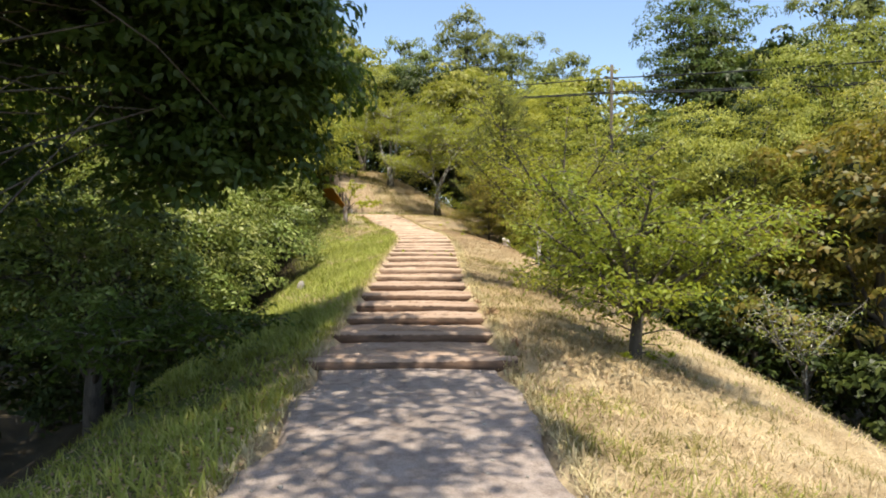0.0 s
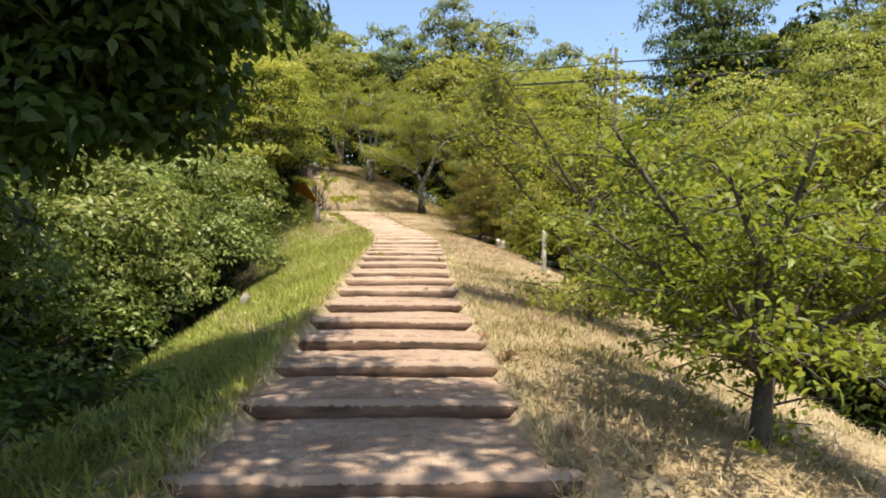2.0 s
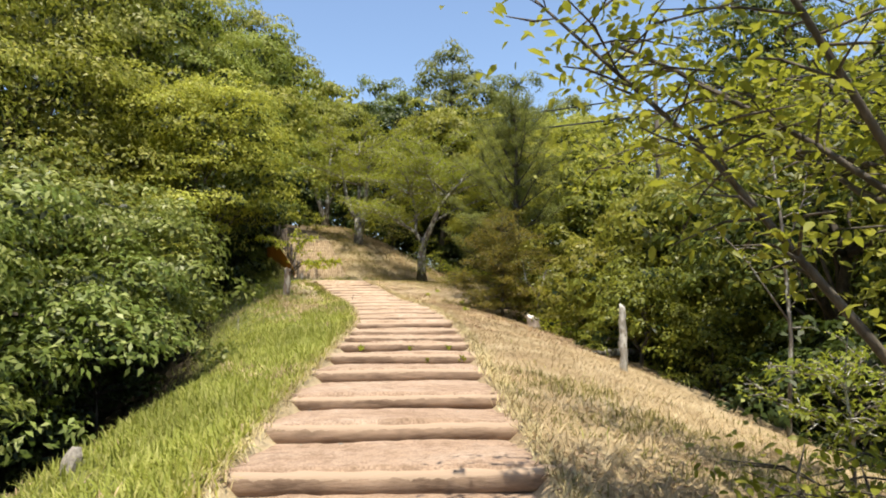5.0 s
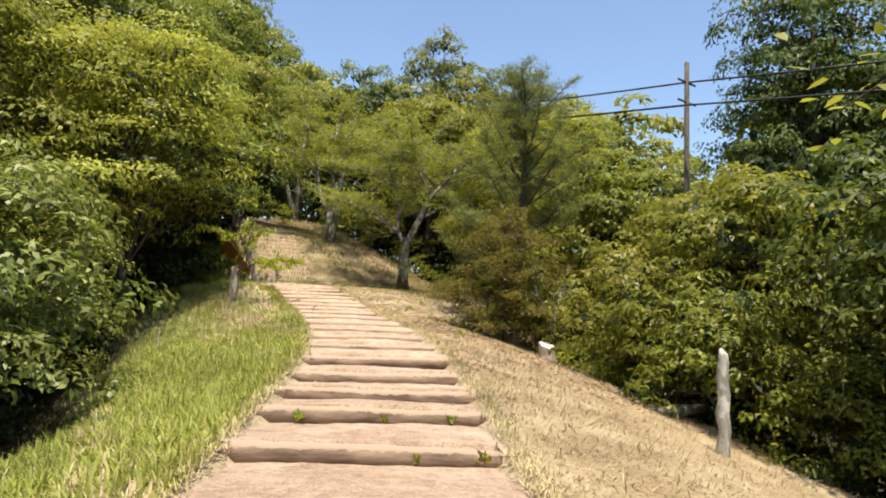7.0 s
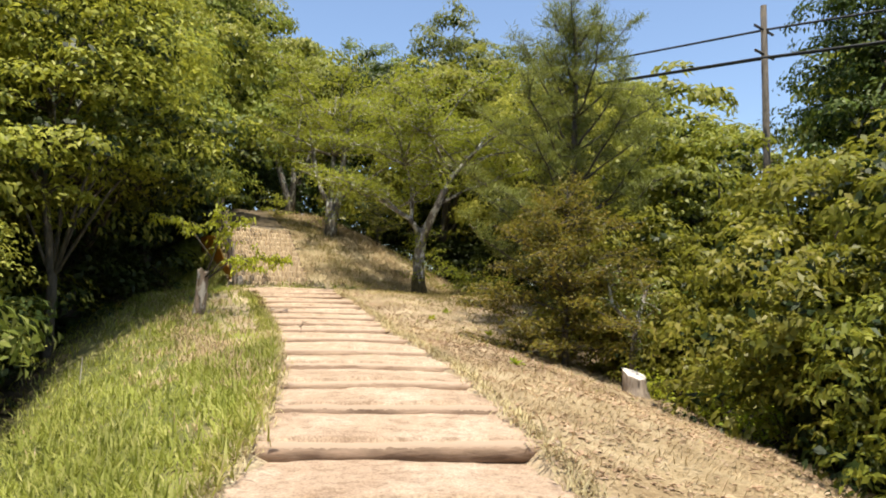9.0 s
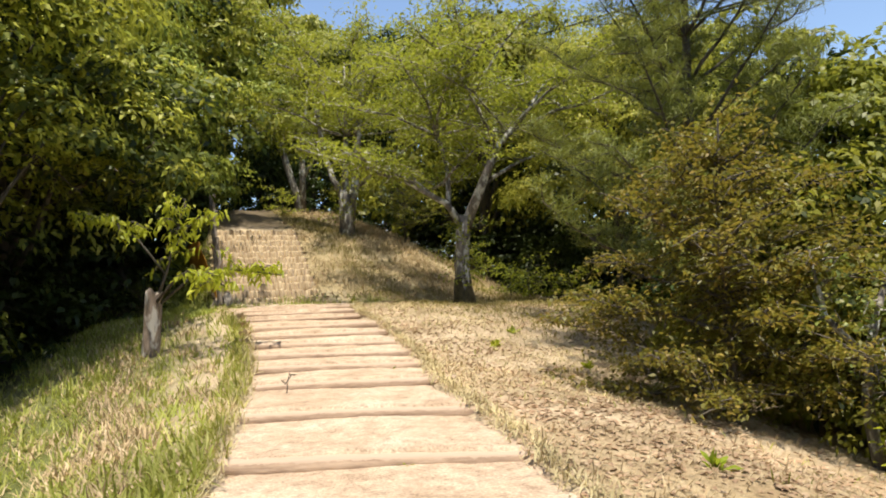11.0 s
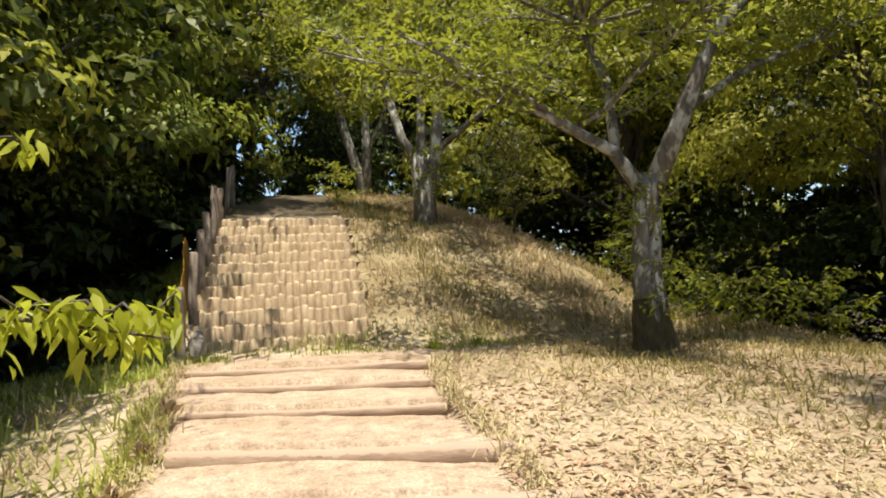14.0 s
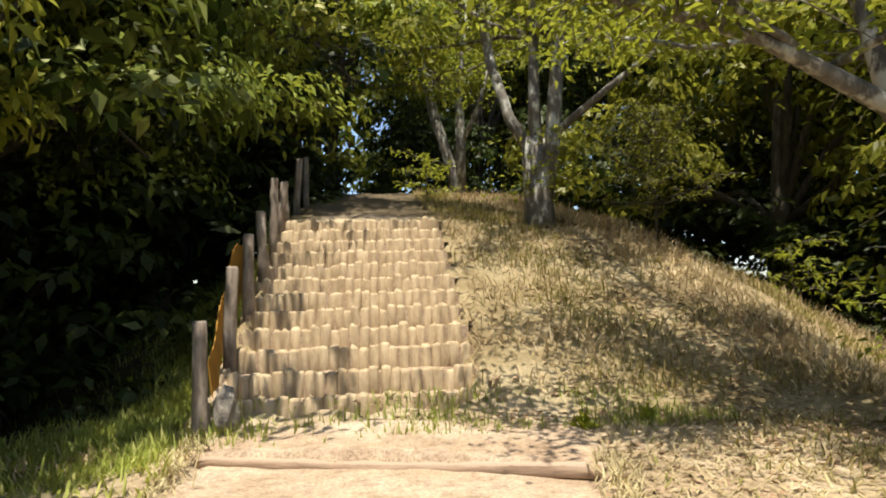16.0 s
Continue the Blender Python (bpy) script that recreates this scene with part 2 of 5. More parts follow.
def ground_material():
    """Soil under the grass: green verge, straw, bare earth and dark, shade-coloured forest floor by the cover painted
    on the sheet.
    """
    m, nt, b = material("hillside_soil")
    pos = nt.nodes.new("ShaderNodeNewGeometry").outputs["Position"]
    big = noise_of(nt, 1.3, 5, 0.65, pos)
    fine = noise_of(nt, 28, 5, 0.7, pos)
    green = ramp(nt, big, [(0.35, (0.10, 0.12, 0.035)), (0.6, (0.17, 0.18, 0.06)), (0.75, (0.30, 0.25, 0.12))])
    straw = ramp(nt, big, [(0.3, (0.24, 0.165, 0.09)), (0.5, (0.38, 0.295, 0.17)), (0.72, (0.52, 0.43, 0.28))])
    bare = ramp(nt, big, [(0.3, (0.42, 0.32, 0.21)), (0.7, (0.60, 0.49, 0.35))])
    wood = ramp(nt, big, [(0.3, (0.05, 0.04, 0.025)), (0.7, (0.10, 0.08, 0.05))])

    def cover(name):
        a = nt.nodes.new("ShaderNodeAttribute")
        a.attribute_name = name
        return a.outputs["Fac"]

    c = blend(nt, cover("dry"), green, straw)
    c = blend(nt, cover("bare"), c, bare)
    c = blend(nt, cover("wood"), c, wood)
    c = blend(nt, 0.6, c, ramp(nt, fine, [(0.3, (0.4, 0.38, 0.35)), (0.65, (1, 1, 1))]), "MULTIPLY")
    nt.links.new(c, b.inputs["Base Color"])
    b.inputs["Roughness"].default_value = 0.95
    b.inputs["Specular IOR Level"].default_value = 0.1
    bump(nt, b, fine, 0.7, 0.03)
    return m


SOIL = ground_material()

# ---------------------------------------------------------------- the lie of the land

PY = [-60, 6.8, 7.05, 8.5, 10.3, 12.3, 17, 20.8, 23.5, 26.2, 28.5, 30, 31.3, 32.8, 34.3, 60, 500]
PZ = [0, 0, 0.14, 0.25, 0.38, 0.53, 0.87, 1.14, 1.42, 1.6, 1.72, 1.92, 2.15, 2.33, 2.38, 2.9, 2.9]
EY = [-60, 3.6, 7, 9.3, 12.3, 16.8, 19.75, 21.6, 23.3, 25.1, 26.4, 27.6, 28.6, 29.9, 31, 31.75, 32.4, 33.2, 34.3, 500]
EL = [-1.2, -1.3, -1.42, -1.42, -1.45, -1.52, -1.53, -1.55, -1.72, -2.08, -2.35, -2.62, -2.86, -3.27, -3.6, -3.95, -4.3, -4.65, -5.0, -5.0]
ER = [0.85, 0.87, 0.72, 0.66, 0.5, 0.44, 0.43, 0.33, 0.06, -0.26, -0.56, -0.85, -0.94, -1.3, -1.65, -1.98, -2.15, -2.25, -2.4, -2.4]
STAIR_AT, STAIR_TURN = (-3.98, 34.05), radians(20)
STAIR_RUN, STAIR_RISE, STAIR_STEPS, STAIR_WIDE = 0.30, 0.152, 12, 1.84
AX = (-math.sin(STAIR_TURN), math.cos(STAIR_TURN))
BX = (math.cos(STAIR_TURN), math.sin(STAIR_TURN))


def path_z(y):
    return np.interp(y, PY, PZ)


def edges(y):
    return np.interp(y, EY, EL), np.interp(y, EY, ER)


def softstep(a, b, x):
    t = np.clip((x - a) / (b - a), 0, 1)
    return t * t * (3 - 2 * t)


def stair_frame(x, y):
    dx, dy = x - STAIR_AT[0], y - STAIR_AT[1]
    return dx * AX[0] + dy * AX[1], dx * BX[0] + dy * BX[1]


def wavy(x, y):
    return 0.5 * np.sin(1.3 * x + 0.7 * y) + 0.3 * np.sin(2.9 * y - 1.7 * x + 1) + 0.2 * np.sin(5.1 * x + 4.3 * y + 2)


def ground_z(x, y):
    x, y = np.asarray(x, float), np.asarray(y, float)
    l, r = edges(y)
    p = path_z(y)
    dl, dr = np.maximum(0, l - x), np.maximum(0, x - r)
    steep_l = np.interp(y, [0, 8, 22, 26, 29.5, 33], [0.22, 0.36, 0.33, 0.27, 0.08, 0.12])
    steep_r = np.interp(y, [0, 6, 24, 28, 32, 60], [0.10, 0.14, 0.16, 0.13, 0.03, 0.03])
    left = steep_l * dl + 0.30 * np.maximum(0, dl - 2.2)
    right = steep_r * dr + np.interp(y, [26, 32], [0.16, 0.02]) * np.maximum(0, dr - 1.3) + 0.22 * np.maximum(0, dr - 4.0)
    z = p - np.minimum(left, 4.5) - np.minimum(right, 4.5)
    # the mound with the upper stair
    s, w = stair_frame(x, y)
    ramp_z = 2.38 + np.interp(s, [-0.15, 0.0, 3.6, 8.6, 20, 60], [0, 0.13, 1.84, 3.05, 3.4, 3.6])
    side = np.maximum(0, w - 0.95) * 0.06 + np.maximum(0, w - 4.0 + 0.12 * s) * 0.42 + np.minimum(np.maximum(0, -w - 1.0) * 2.0, 0.9) + np.maximum(0, -w - 1.5) * 0.5
    m = ramp_z - side
    k = 0.25
    h = np.clip(0.5 + 0.5 * (m - z) / k, 0, 1)
    z = np.where(s > -0.6, z * (1 - h) + m * h + k * h * (1 - h) * softstep(-0.6, 0.3, s), z)
    out = softstep(0.1, 0.6, dl + dr)
    return z + 0.035 * wavy(x, y) * out + 0.015 * np.sin(9 * x + 3 * y) * np.sin(7 * y - 4 * x) * out


def gz(x, y):
    return float(ground_z(x, y))


# ---------------------------------------------------------------- mesh helpers


def mesh_of(name, verts, faces, mat=None, smooth=False):
    """A mesh from numpy arrays; faces is one array of triangles or quads, or a list of faces."""
    me = bpy.data.meshes.new(name)
    verts = np.asarray(verts, np.float32)
    if isinstance(faces, np.ndarray):
        n, k = faces.shape
        me.vertices.add(len(verts))
        me.vertices.foreach_set("co", verts.ravel())
        me.loops.add(n * k)
        me.loops.foreach_set("vertex_index", faces.astype(np.int32).ravel())
        me.polygons.add(n)
        me.polygons.foreach_set("loop_start", np.arange(n, dtype=np.int32) * k)
        me.update(calc_edges=True)
    else:
        me.from_pydata(verts.tolist(), [], faces)
    if smooth:
        me.polygons.foreach_set("use_smooth", np.ones(len(me.polygons), bool))
    if mat:
        me.materials.append(mat)
    return me


def part(name, me, parent=None, label=""):
    ob = new(name, me)
    if parent:
        ob.parent = parent
    return tagged(ob, label)


def thing(name, at, label, category, group="", kind=""):
    ob = new(name)
    ob.location = at
    ob.empty_display_size = 0.1
    return tagged(ob, label, category, group, kind)


def tube(points, radii, sides=7, rough=0.0, rng=None, cap=True):
    """Verts and faces of a tapered limb along a line."""
    pts = np.asarray(points, float)
    n = len(pts)
    tang = np.gradient(pts, axis=0)
    tang /= np.linalg.norm(tang, axis=1)[:, None] + 1e-9
    ref = np.array([0.0, 0, 1]) if abs(tang[0][2]) < 0.9 else np.array([1.0, 0, 0])
    V = []
    ang = np.arange(sides) * 2 * np.pi / sides
    for i in range(n):
        u = np.cross(tang[i], ref)
        u /= np.linalg.norm(u) + 1e-9
        v = np.cross(tang[i], u)
        r = radii[i] * (1 + (rough * rng.standard_normal(sides) if rng is not None and rough else 0))
        V.append(pts[i] + np.outer(np.cos(ang) * r, u) + np.outer(np.sin(ang) * r, v))
    V = np.concatenate(V)
    F = []
    for i in range(n - 1):
        for j in range(sides):
            a, b = i * sides + j, i * sides + (j + 1) % sides
            F.append((a, b, b + sides, a + sides))
    if cap:
        F.append(tuple(range(sides - 1, -1, -1)))
        F.append(tuple(range((n - 1) * sides, n * sides)))
    return V, F


def joined(pieces):
    V, F, o = [], [], 0
    for v, f in pieces:
        V.append(v)
        F += [tuple(i + o for i in q) for q in f]
        o += len(v)
    return np.concatenate(V), F


def unit(v):
    return v / (np.linalg.norm(v, axis=-1, keepdims=True) + 1e-9)


def leaf_quads(P, N, length, width, rng, droop=0.25):
    """One folded quad for each leaf: base, side, tip, side."""
    n = len(P)
    N = unit(N)
    D = unit(np.cross(N, rng.standard_normal((n, 3))))
    D = unit(D + np.array([0, 0, -droop]))
    S = unit(np.cross(N, D))
    L = (length * rng.uniform(0.65, 1.25, n))[:, None]
    W = (width * rng.uniform(0.7, 1.2, n))[:, None]
    lift = N * L * 0.13
    V = np.stack([P, P + D * L * 0.45 + S * W * 0.5 + lift, P + D * L - lift * 0.8, P + D * L * 0.45 - S * W * 0.5 + lift], 1)
    return V.reshape(-1, 3), np.arange(4 * n).reshape(n, 4)


def leaf_blades(P, N, length, width, rng, droop=0.25):
    """Pointed oval leaves, folded along the midrib and bent downwards."""
    n = len(P)
    N = unit(N)
    D = unit(np.cross(N, rng.standard_normal((n, 3))))
    D = unit(D + np.array([0, 0, -droop]) * rng.uniform(0.3, 1.4, (n, 1)))
    S = unit(np.cross(N, D))
    U = unit(np.cross(D, S))
    L = (length * rng.uniform(0.6, 1.25, n))[:, None]
    W = (width * rng.uniform(0.75, 1.2, n))[:, None]
    bend = -0.18 * rng.uniform(0.2, 1.6, (n, 1))

    def at(t, side, lift):
        return P + D * L * t + S * W * side + U * L * (lift + bend * t * t)

    V = np.stack([at(0, 0, 0), at(0.28, 0.46, 0.05), at(0.30, 0, 0), at(0.28, -0.46, 0.05), at(0.64, 0.38, 0.04), at(0.66, 0, 0), at(0.64, -0.38, 0.04), at(1, 0, 0)], 1)
    b = np.arange(n)[:, None] * 8
    F = np.concatenate([b + np.array(q) for q in ([0, 1, 2, 3], [1, 4, 5, 2], [2, 5, 6, 3], [4, 7, 6, 5])])
    return V.reshape(-1, 3), F


def crown_mesh(name, lobes, leaves, length, width, mat, seed, clump=44, spread=0.34, fill=0.25, up=0.7):
    """A crown of leaf clumps sitting on the outsides of its lobes."""
    rng = np.random.default_rng(seed)
    lobes = np.asarray(lobes, float)
    area = lobes[:, 3] * lobes[:, 4] + lobes[:, 3] * lobes[:, 5]
    n = leaves // clump
    pick = rng.choice(len(lobes), n, p=area / area.sum())
    d = unit(rng.standard_normal((n, 3)))
    low = d[:, 2] < -0.35
    d[low, 2] *= -0.6
    depth = np.where(rng.random(n) < fill, rng.uniform(0.45, 0.85, n), rng.uniform(0.86, 1.08, n))
    C = lobes[pick, :3] + d * lobes[pick, 3:6] * depth[:, None]
    size = spread * rng.uniform(0.7, 1.6, n)
    # each clump is a domed spray: leaves over its top, bare and dark underneath
    q = unit(d[:, None] * 0.55 + np.array([0, 0, 0.45]) + rng.standard_normal((n, clump, 3)) * 0.75)
    q[..., 2] = np.abs(q[..., 2]) - 0.12
    P = (C[:, None] + q * size[:, None, None] * rng.uniform(0.75, 1.15, (n, clump, 1)) * np.array([1.15, 1.15, 0.62])).reshape(-1, 3)
    N = (q + d[:, None] * 0.35 + np.array([0, 0, up * 0.6]) + rng.standard_normal((n, clump, 3)) * 0.32).reshape(-1, 3)
    V, F = leaf_quads(P, N, length, width, rng)
    return mesh_of(name, V, F, mat)


def lobed(rng, h, r, count, low=0.25, flat=0.8):
    """Lobes of a rounded, uneven crown of height h and radius r, on the ground at the origin."""
    out = [(0, 0, h * 0.6, r * 0.62, r * 0.62, h * 0.34)]
    for i in range(count):
        a = i * 2.4 + rng.uniform(-0.5, 0.5)
        t = (i + 0.5) / count
        z = h * (low + (0.92 - low) * t)
        rad = r * (0.75 - 0.55 * max(0, t - 0.35)) * rng.uniform(0.75, 1.1)
        s = r * rng.uniform(0.30, 0.46)
        out.append((rad * math.cos(a), rad * math.sin(a), z, s, s, s * flat))
    return out


def limbs_mesh(name, lobes, r, mat, seed, slim=1.0):
    rng = np.random.default_rng(seed)
    top = max(l[2] for l in lobes)
    line = [(0, 0, -0.4)] + [(rng.normal(0, 0.05 * i), rng.normal(0, 0.05 * i), top * 0.22 * i) for i in range(1, 5)]
    pieces = [tube(line, [r * 1.35, r, r * 0.8, r * 0.6, r * 0.25], 8, 0.06, rng)]
    for l in lobes[1:]:
        k = rng.integers(1, 4)
        a, b = np.array(line[k]), np.array(l[:3])
        bow = np.array([0, 0, 0.08 * top])
        wob = rng.standard_normal((2, 3)) * 0.06 * np.linalg.norm(b - a)
        pieces.append(tube([a, a * 0.65 + b * 0.35 + bow + wob[0], a * 0.3 + b * 0.7 + bow + wob[1], b], [r * 0.42 * slim, r * 0.30 * slim, r * 0.18 * slim, r * 0.07 * slim], 5))
    V, F = joined(pieces)
    return mesh_of(name, V, F, mat, True)


# ---------------------------------------------------------------- ground


def graded(lo, hi, step, far, growth=1.35):
    mid = list(np.arange(lo, hi + step / 2, step))
    up, s = [], step
    while (up[-1] if up else hi) < far:
        s *= growth
        up.append((up[-1] if up else hi) + s)
    down, s = [], step
    while (down[-1] if down else lo) > -far:
        s *= growth
        down.append((down[-1] if down else lo) - s)
    return np.array(down[::-1] + mid + up)


def build_ground():
    xs, ys = graded(-8, 7, 0.16, 900), graded(-3, 48, 0.16, 900)
    X, Y = np.meshgrid(xs, ys)
    l, r = edges(Y)
    inside = (X > l + 0.05) & (X < r - 0.05)
    Z = ground_z(X, Y)
    s, w = stair_frame(X, Y)
    depth = np.minimum(X - l, r - X)
    Z = Z - 0.2 * softstep(0.0, 0.22, depth) * softstep(33.6, 33.2, Y)
    Z = Z - 0.34 * softstep(0.92, 0.80, abs(w)) * softstep(-0.05, 0.1, s) * softstep(3.7, 3.5, s)
    nx, ny = len(xs), len(ys)
    V = np.stack([X, Y, Z], -1).reshape(-1, 3)
    i = (np.arange(ny - 1)[:, None] * nx + np.arange(nx - 1)[None]).ravel()
    F = np.stack([i, i + 1, i + 1 + nx, i + nx], 1)
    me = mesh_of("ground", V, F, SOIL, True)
    jit = 0.4 * wavy(X * 1.3, Y * 1.1)
    right = softstep(-0.3, 0.3, X - (l + r) / 2)
    dl, dr = np.maximum(0, l - X), np.maximum(0, X - r)
    dry = np.maximum(right, softstep(0.75, 0.1, dl + 0.2 * jit) * 0.8)
    dry = np.where(Y > 34.3, softstep(-1.5, -1.0, w) * 0.85, dry)
    bare = np.maximum(softstep(33.0, 33.4, Y) * softstep(34.6 + 0, 34.0, Y) * softstep(0.5, -0.2, dr + jit * 0.4) * (dl < 0.2), softstep(0.22, 0.0, dl + dr + 0.12 * jit) * softstep(34.2, 33.6, Y) * (0.35 + 0.4 * softstep(16, 24, Y)))
    bare = np.maximum(bare, softstep(0.75, 0.3, abs(Y - 33.55 - 0.06 * (X + 2)) + 0.2 * jit) * softstep(-4.5, -4.0, X) * softstep(3.2, 2.2, X) * 0.85)
    bare = np.maximum(bare, softstep(24, 28, Y) * softstep(34.5, 32, Y) * softstep(1.7, 0.2, dl + 0.5 * jit) * 0.85)
    bare = np.maximum(bare, softstep(3.5, 3.9, s) * softstep(0.9, 0.5, abs(w)))
    bare = np.maximum(bare, softstep(26, 30, Y) * softstep(34.5, 33.5, Y) * softstep(3.2, 0.6, dr + jit) * 0.12)
    # dark floor colour also carries the shade under the trees
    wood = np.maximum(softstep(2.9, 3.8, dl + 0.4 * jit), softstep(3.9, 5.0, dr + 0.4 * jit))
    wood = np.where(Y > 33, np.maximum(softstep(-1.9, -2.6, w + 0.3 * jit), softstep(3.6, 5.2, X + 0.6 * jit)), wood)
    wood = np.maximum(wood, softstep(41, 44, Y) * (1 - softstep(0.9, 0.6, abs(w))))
    # upper path, mound and slope: litter and tree shade put into one dark colour
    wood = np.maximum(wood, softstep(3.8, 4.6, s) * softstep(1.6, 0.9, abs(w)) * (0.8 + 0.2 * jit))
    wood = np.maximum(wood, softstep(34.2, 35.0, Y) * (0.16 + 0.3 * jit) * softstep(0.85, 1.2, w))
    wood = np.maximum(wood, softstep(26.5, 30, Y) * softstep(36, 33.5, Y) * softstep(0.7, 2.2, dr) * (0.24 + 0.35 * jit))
    for name, val in (("dry", dry), ("bare", bare), ("wood", wood)):
        a = me.attributes.new(name, "FLOAT", "POINT")
        a.data.foreach_set("value", np.clip(val, 0, 1).astype(np.float32).ravel())
    tagged(new("ground", me), "sloping hillside of dry straw, green verge and forest floor darkened for shade", "ground", kind="structure")


build_ground()

# ---------------------------------------------------------------- path, log steps

STEP_Y = [7.05, 8.3, 9.32, 10.25, 11.2, 12.25, 13.45, 14.5, 15.5, 16.8, 17.9, 18.95, 19.75, 20.65, 21.6, 22.5, 23.3, 24.2,
          25.2, 26.35, 27.6, 28.6, 29.25, 29.9, 30.45, 31.0, 31.75, 32.4, 33.15]


def build_path():
    rng = np.random.default_rng(3)
    # gravel approach
    ys = np.arange(-14, 7.3, 0.3)
    nx = 22
    V = []
    for y in ys:
        l, r = edges(y)
        l, r = l + 0.08 * math.sin(3.1 * y) + rng.normal(0, 0.03), r + 0.08 * math.sin(2.3 * y + 1) + rng.normal(0, 0.03)
        x = np.linspace(l, r, nx)
        z = 0.02 + 0.02 * np.cos(np.linspace(-1.5, 1.5, nx)) + 0.006 * wavy(x * 3, y * 3)
        z[0] = z[-1] = -0.15
        V.append(np.stack([x, np.full(nx, y), z], -1))
    V = np.concatenate(V)
    i = (np.arange(len(ys) - 1)[:, None] * nx + np.arange(nx - 1)[None]).ravel()
    tagged(new("path", mesh_of("path", V, np.stack([i, i + 1, i + 1 + nx, i + nx], 1), GRAVEL, True)),
           "grey-brown gravel footpath leading up to the steps", "path", kind="structure")
    steps = thing("earth_steps", (0, 7, 0), "long flight of packed earth steps edged with brown logs", "steps", kind="structure")
    steps.location = (0, 0, 0)
    last = STEP_Y + [33.9]
    for k, y0 in enumerate(STEP_Y):
        y1 = last[k + 1]
        z0, z1 = path_z(y0), path_z(y1) - ((0.145 if y0 < 21 else 0.085) if k < len(STEP_Y) - 1 else -0.01)
        z1 = min(z1, z0 + (0.02 if y0 < 21 else 0.05)) if k < len(STEP_Y) - 1 else z1
        z1 = max(z1, z0 - 0.075)
        ny, nx = 9, 26
        front = 0.03 if y0 < 12.5 else -0.015
        V = []
        for j in range(ny + 2):
            t = min(max((j - 1) / (ny - 1), 0), 1)
            y = y0 + front + (y1 - y0 + 0.05) * t
            l, r = edges(y)
            l, r = l - 0.10 + rng.normal(0, 0.03), r + 0.10 + rng.normal(0, 0.03)
            x = np.linspace(l, r, nx)
            x[0], x[-1] = x[1] - 0.02, x[-2] + 0.02
            z = z0 + (0 if y0 < 12.5 else 0.008) + (z1 - z0) * t + 0.012 * wavy(2.5 * x + k, 2.5 * y) + 0.02 * np.cos(np.linspace(-1.57, 1.57, nx)) + rng.normal(0, 0.003, nx)
            z[0] = z[-1] = z0 - 0.22
            z[1] -= 0.03
            z[-2] -= 0.03
            yy = np.full(nx, y) + 0.01 * rng.standard_normal(nx)
            if j == 0:
                z, yy = z - 0.22, yy + 0.0
            if j == ny + 1:
                z = z - 0.3
            V.append(np.stack([x, yy, z], -1))
        V = np.concatenate(V)
        i = (np.arange(ny + 1)[:, None] * nx + np.arange(nx - 1)[None]).ravel()
        part("tread", mesh_of("tread", V, np.stack([i, i + 1, i + 1 + nx, i + nx], 1), EARTH, True), steps)
        l, r = edges(y0)
        n = 18
        x = np.linspace(l - rng.uniform(0.06, 0.2), r + rng.uniform(0.06, 0.2), n)
        rad = (rng.uniform(0.068, 0.08) if y0 < 23 else rng.uniform(0.056, 0.064)) * (1 + 0.04 * rng.standard_normal(n))
        if y0 > 31.5:
            rad = rad * 0.62
        tilt = rng.normal(0, 0.008)
        pts = np.stack([x, y0 + 0.0 + 0.012 * np.cumsum(rng.standard_normal(n)) * 0.2, z0 - (0.074 if y0 < 23 else 0.06 if y0 < 31.5 else 0.05) + tilt * (x - x.mean()) + 0.006 * np.sin(3 * x + k)], -1)
        V, F = tube(pts, rad, 12, 0.03, rng)
        rel = V - np.repeat(pts, 12, axis=0)
        big = np.maximum(abs(rel[:, 1]), abs(rel[:, 2])) + 1e-6
        V = np.repeat(pts, 12, axis=0) + rel * np.array([1, 1, 1]) * (np.repeat(rad, 12) / big * 0.7 + 0.3)[:, None]
        part("log", mesh_of("log", V, F, LOG_WOOD if y0 < 12.5 else LOG_MID if y0 < 23 else LOG_DUSTY, True), steps, "weathered brown log holding the step")
    return steps


build_path()


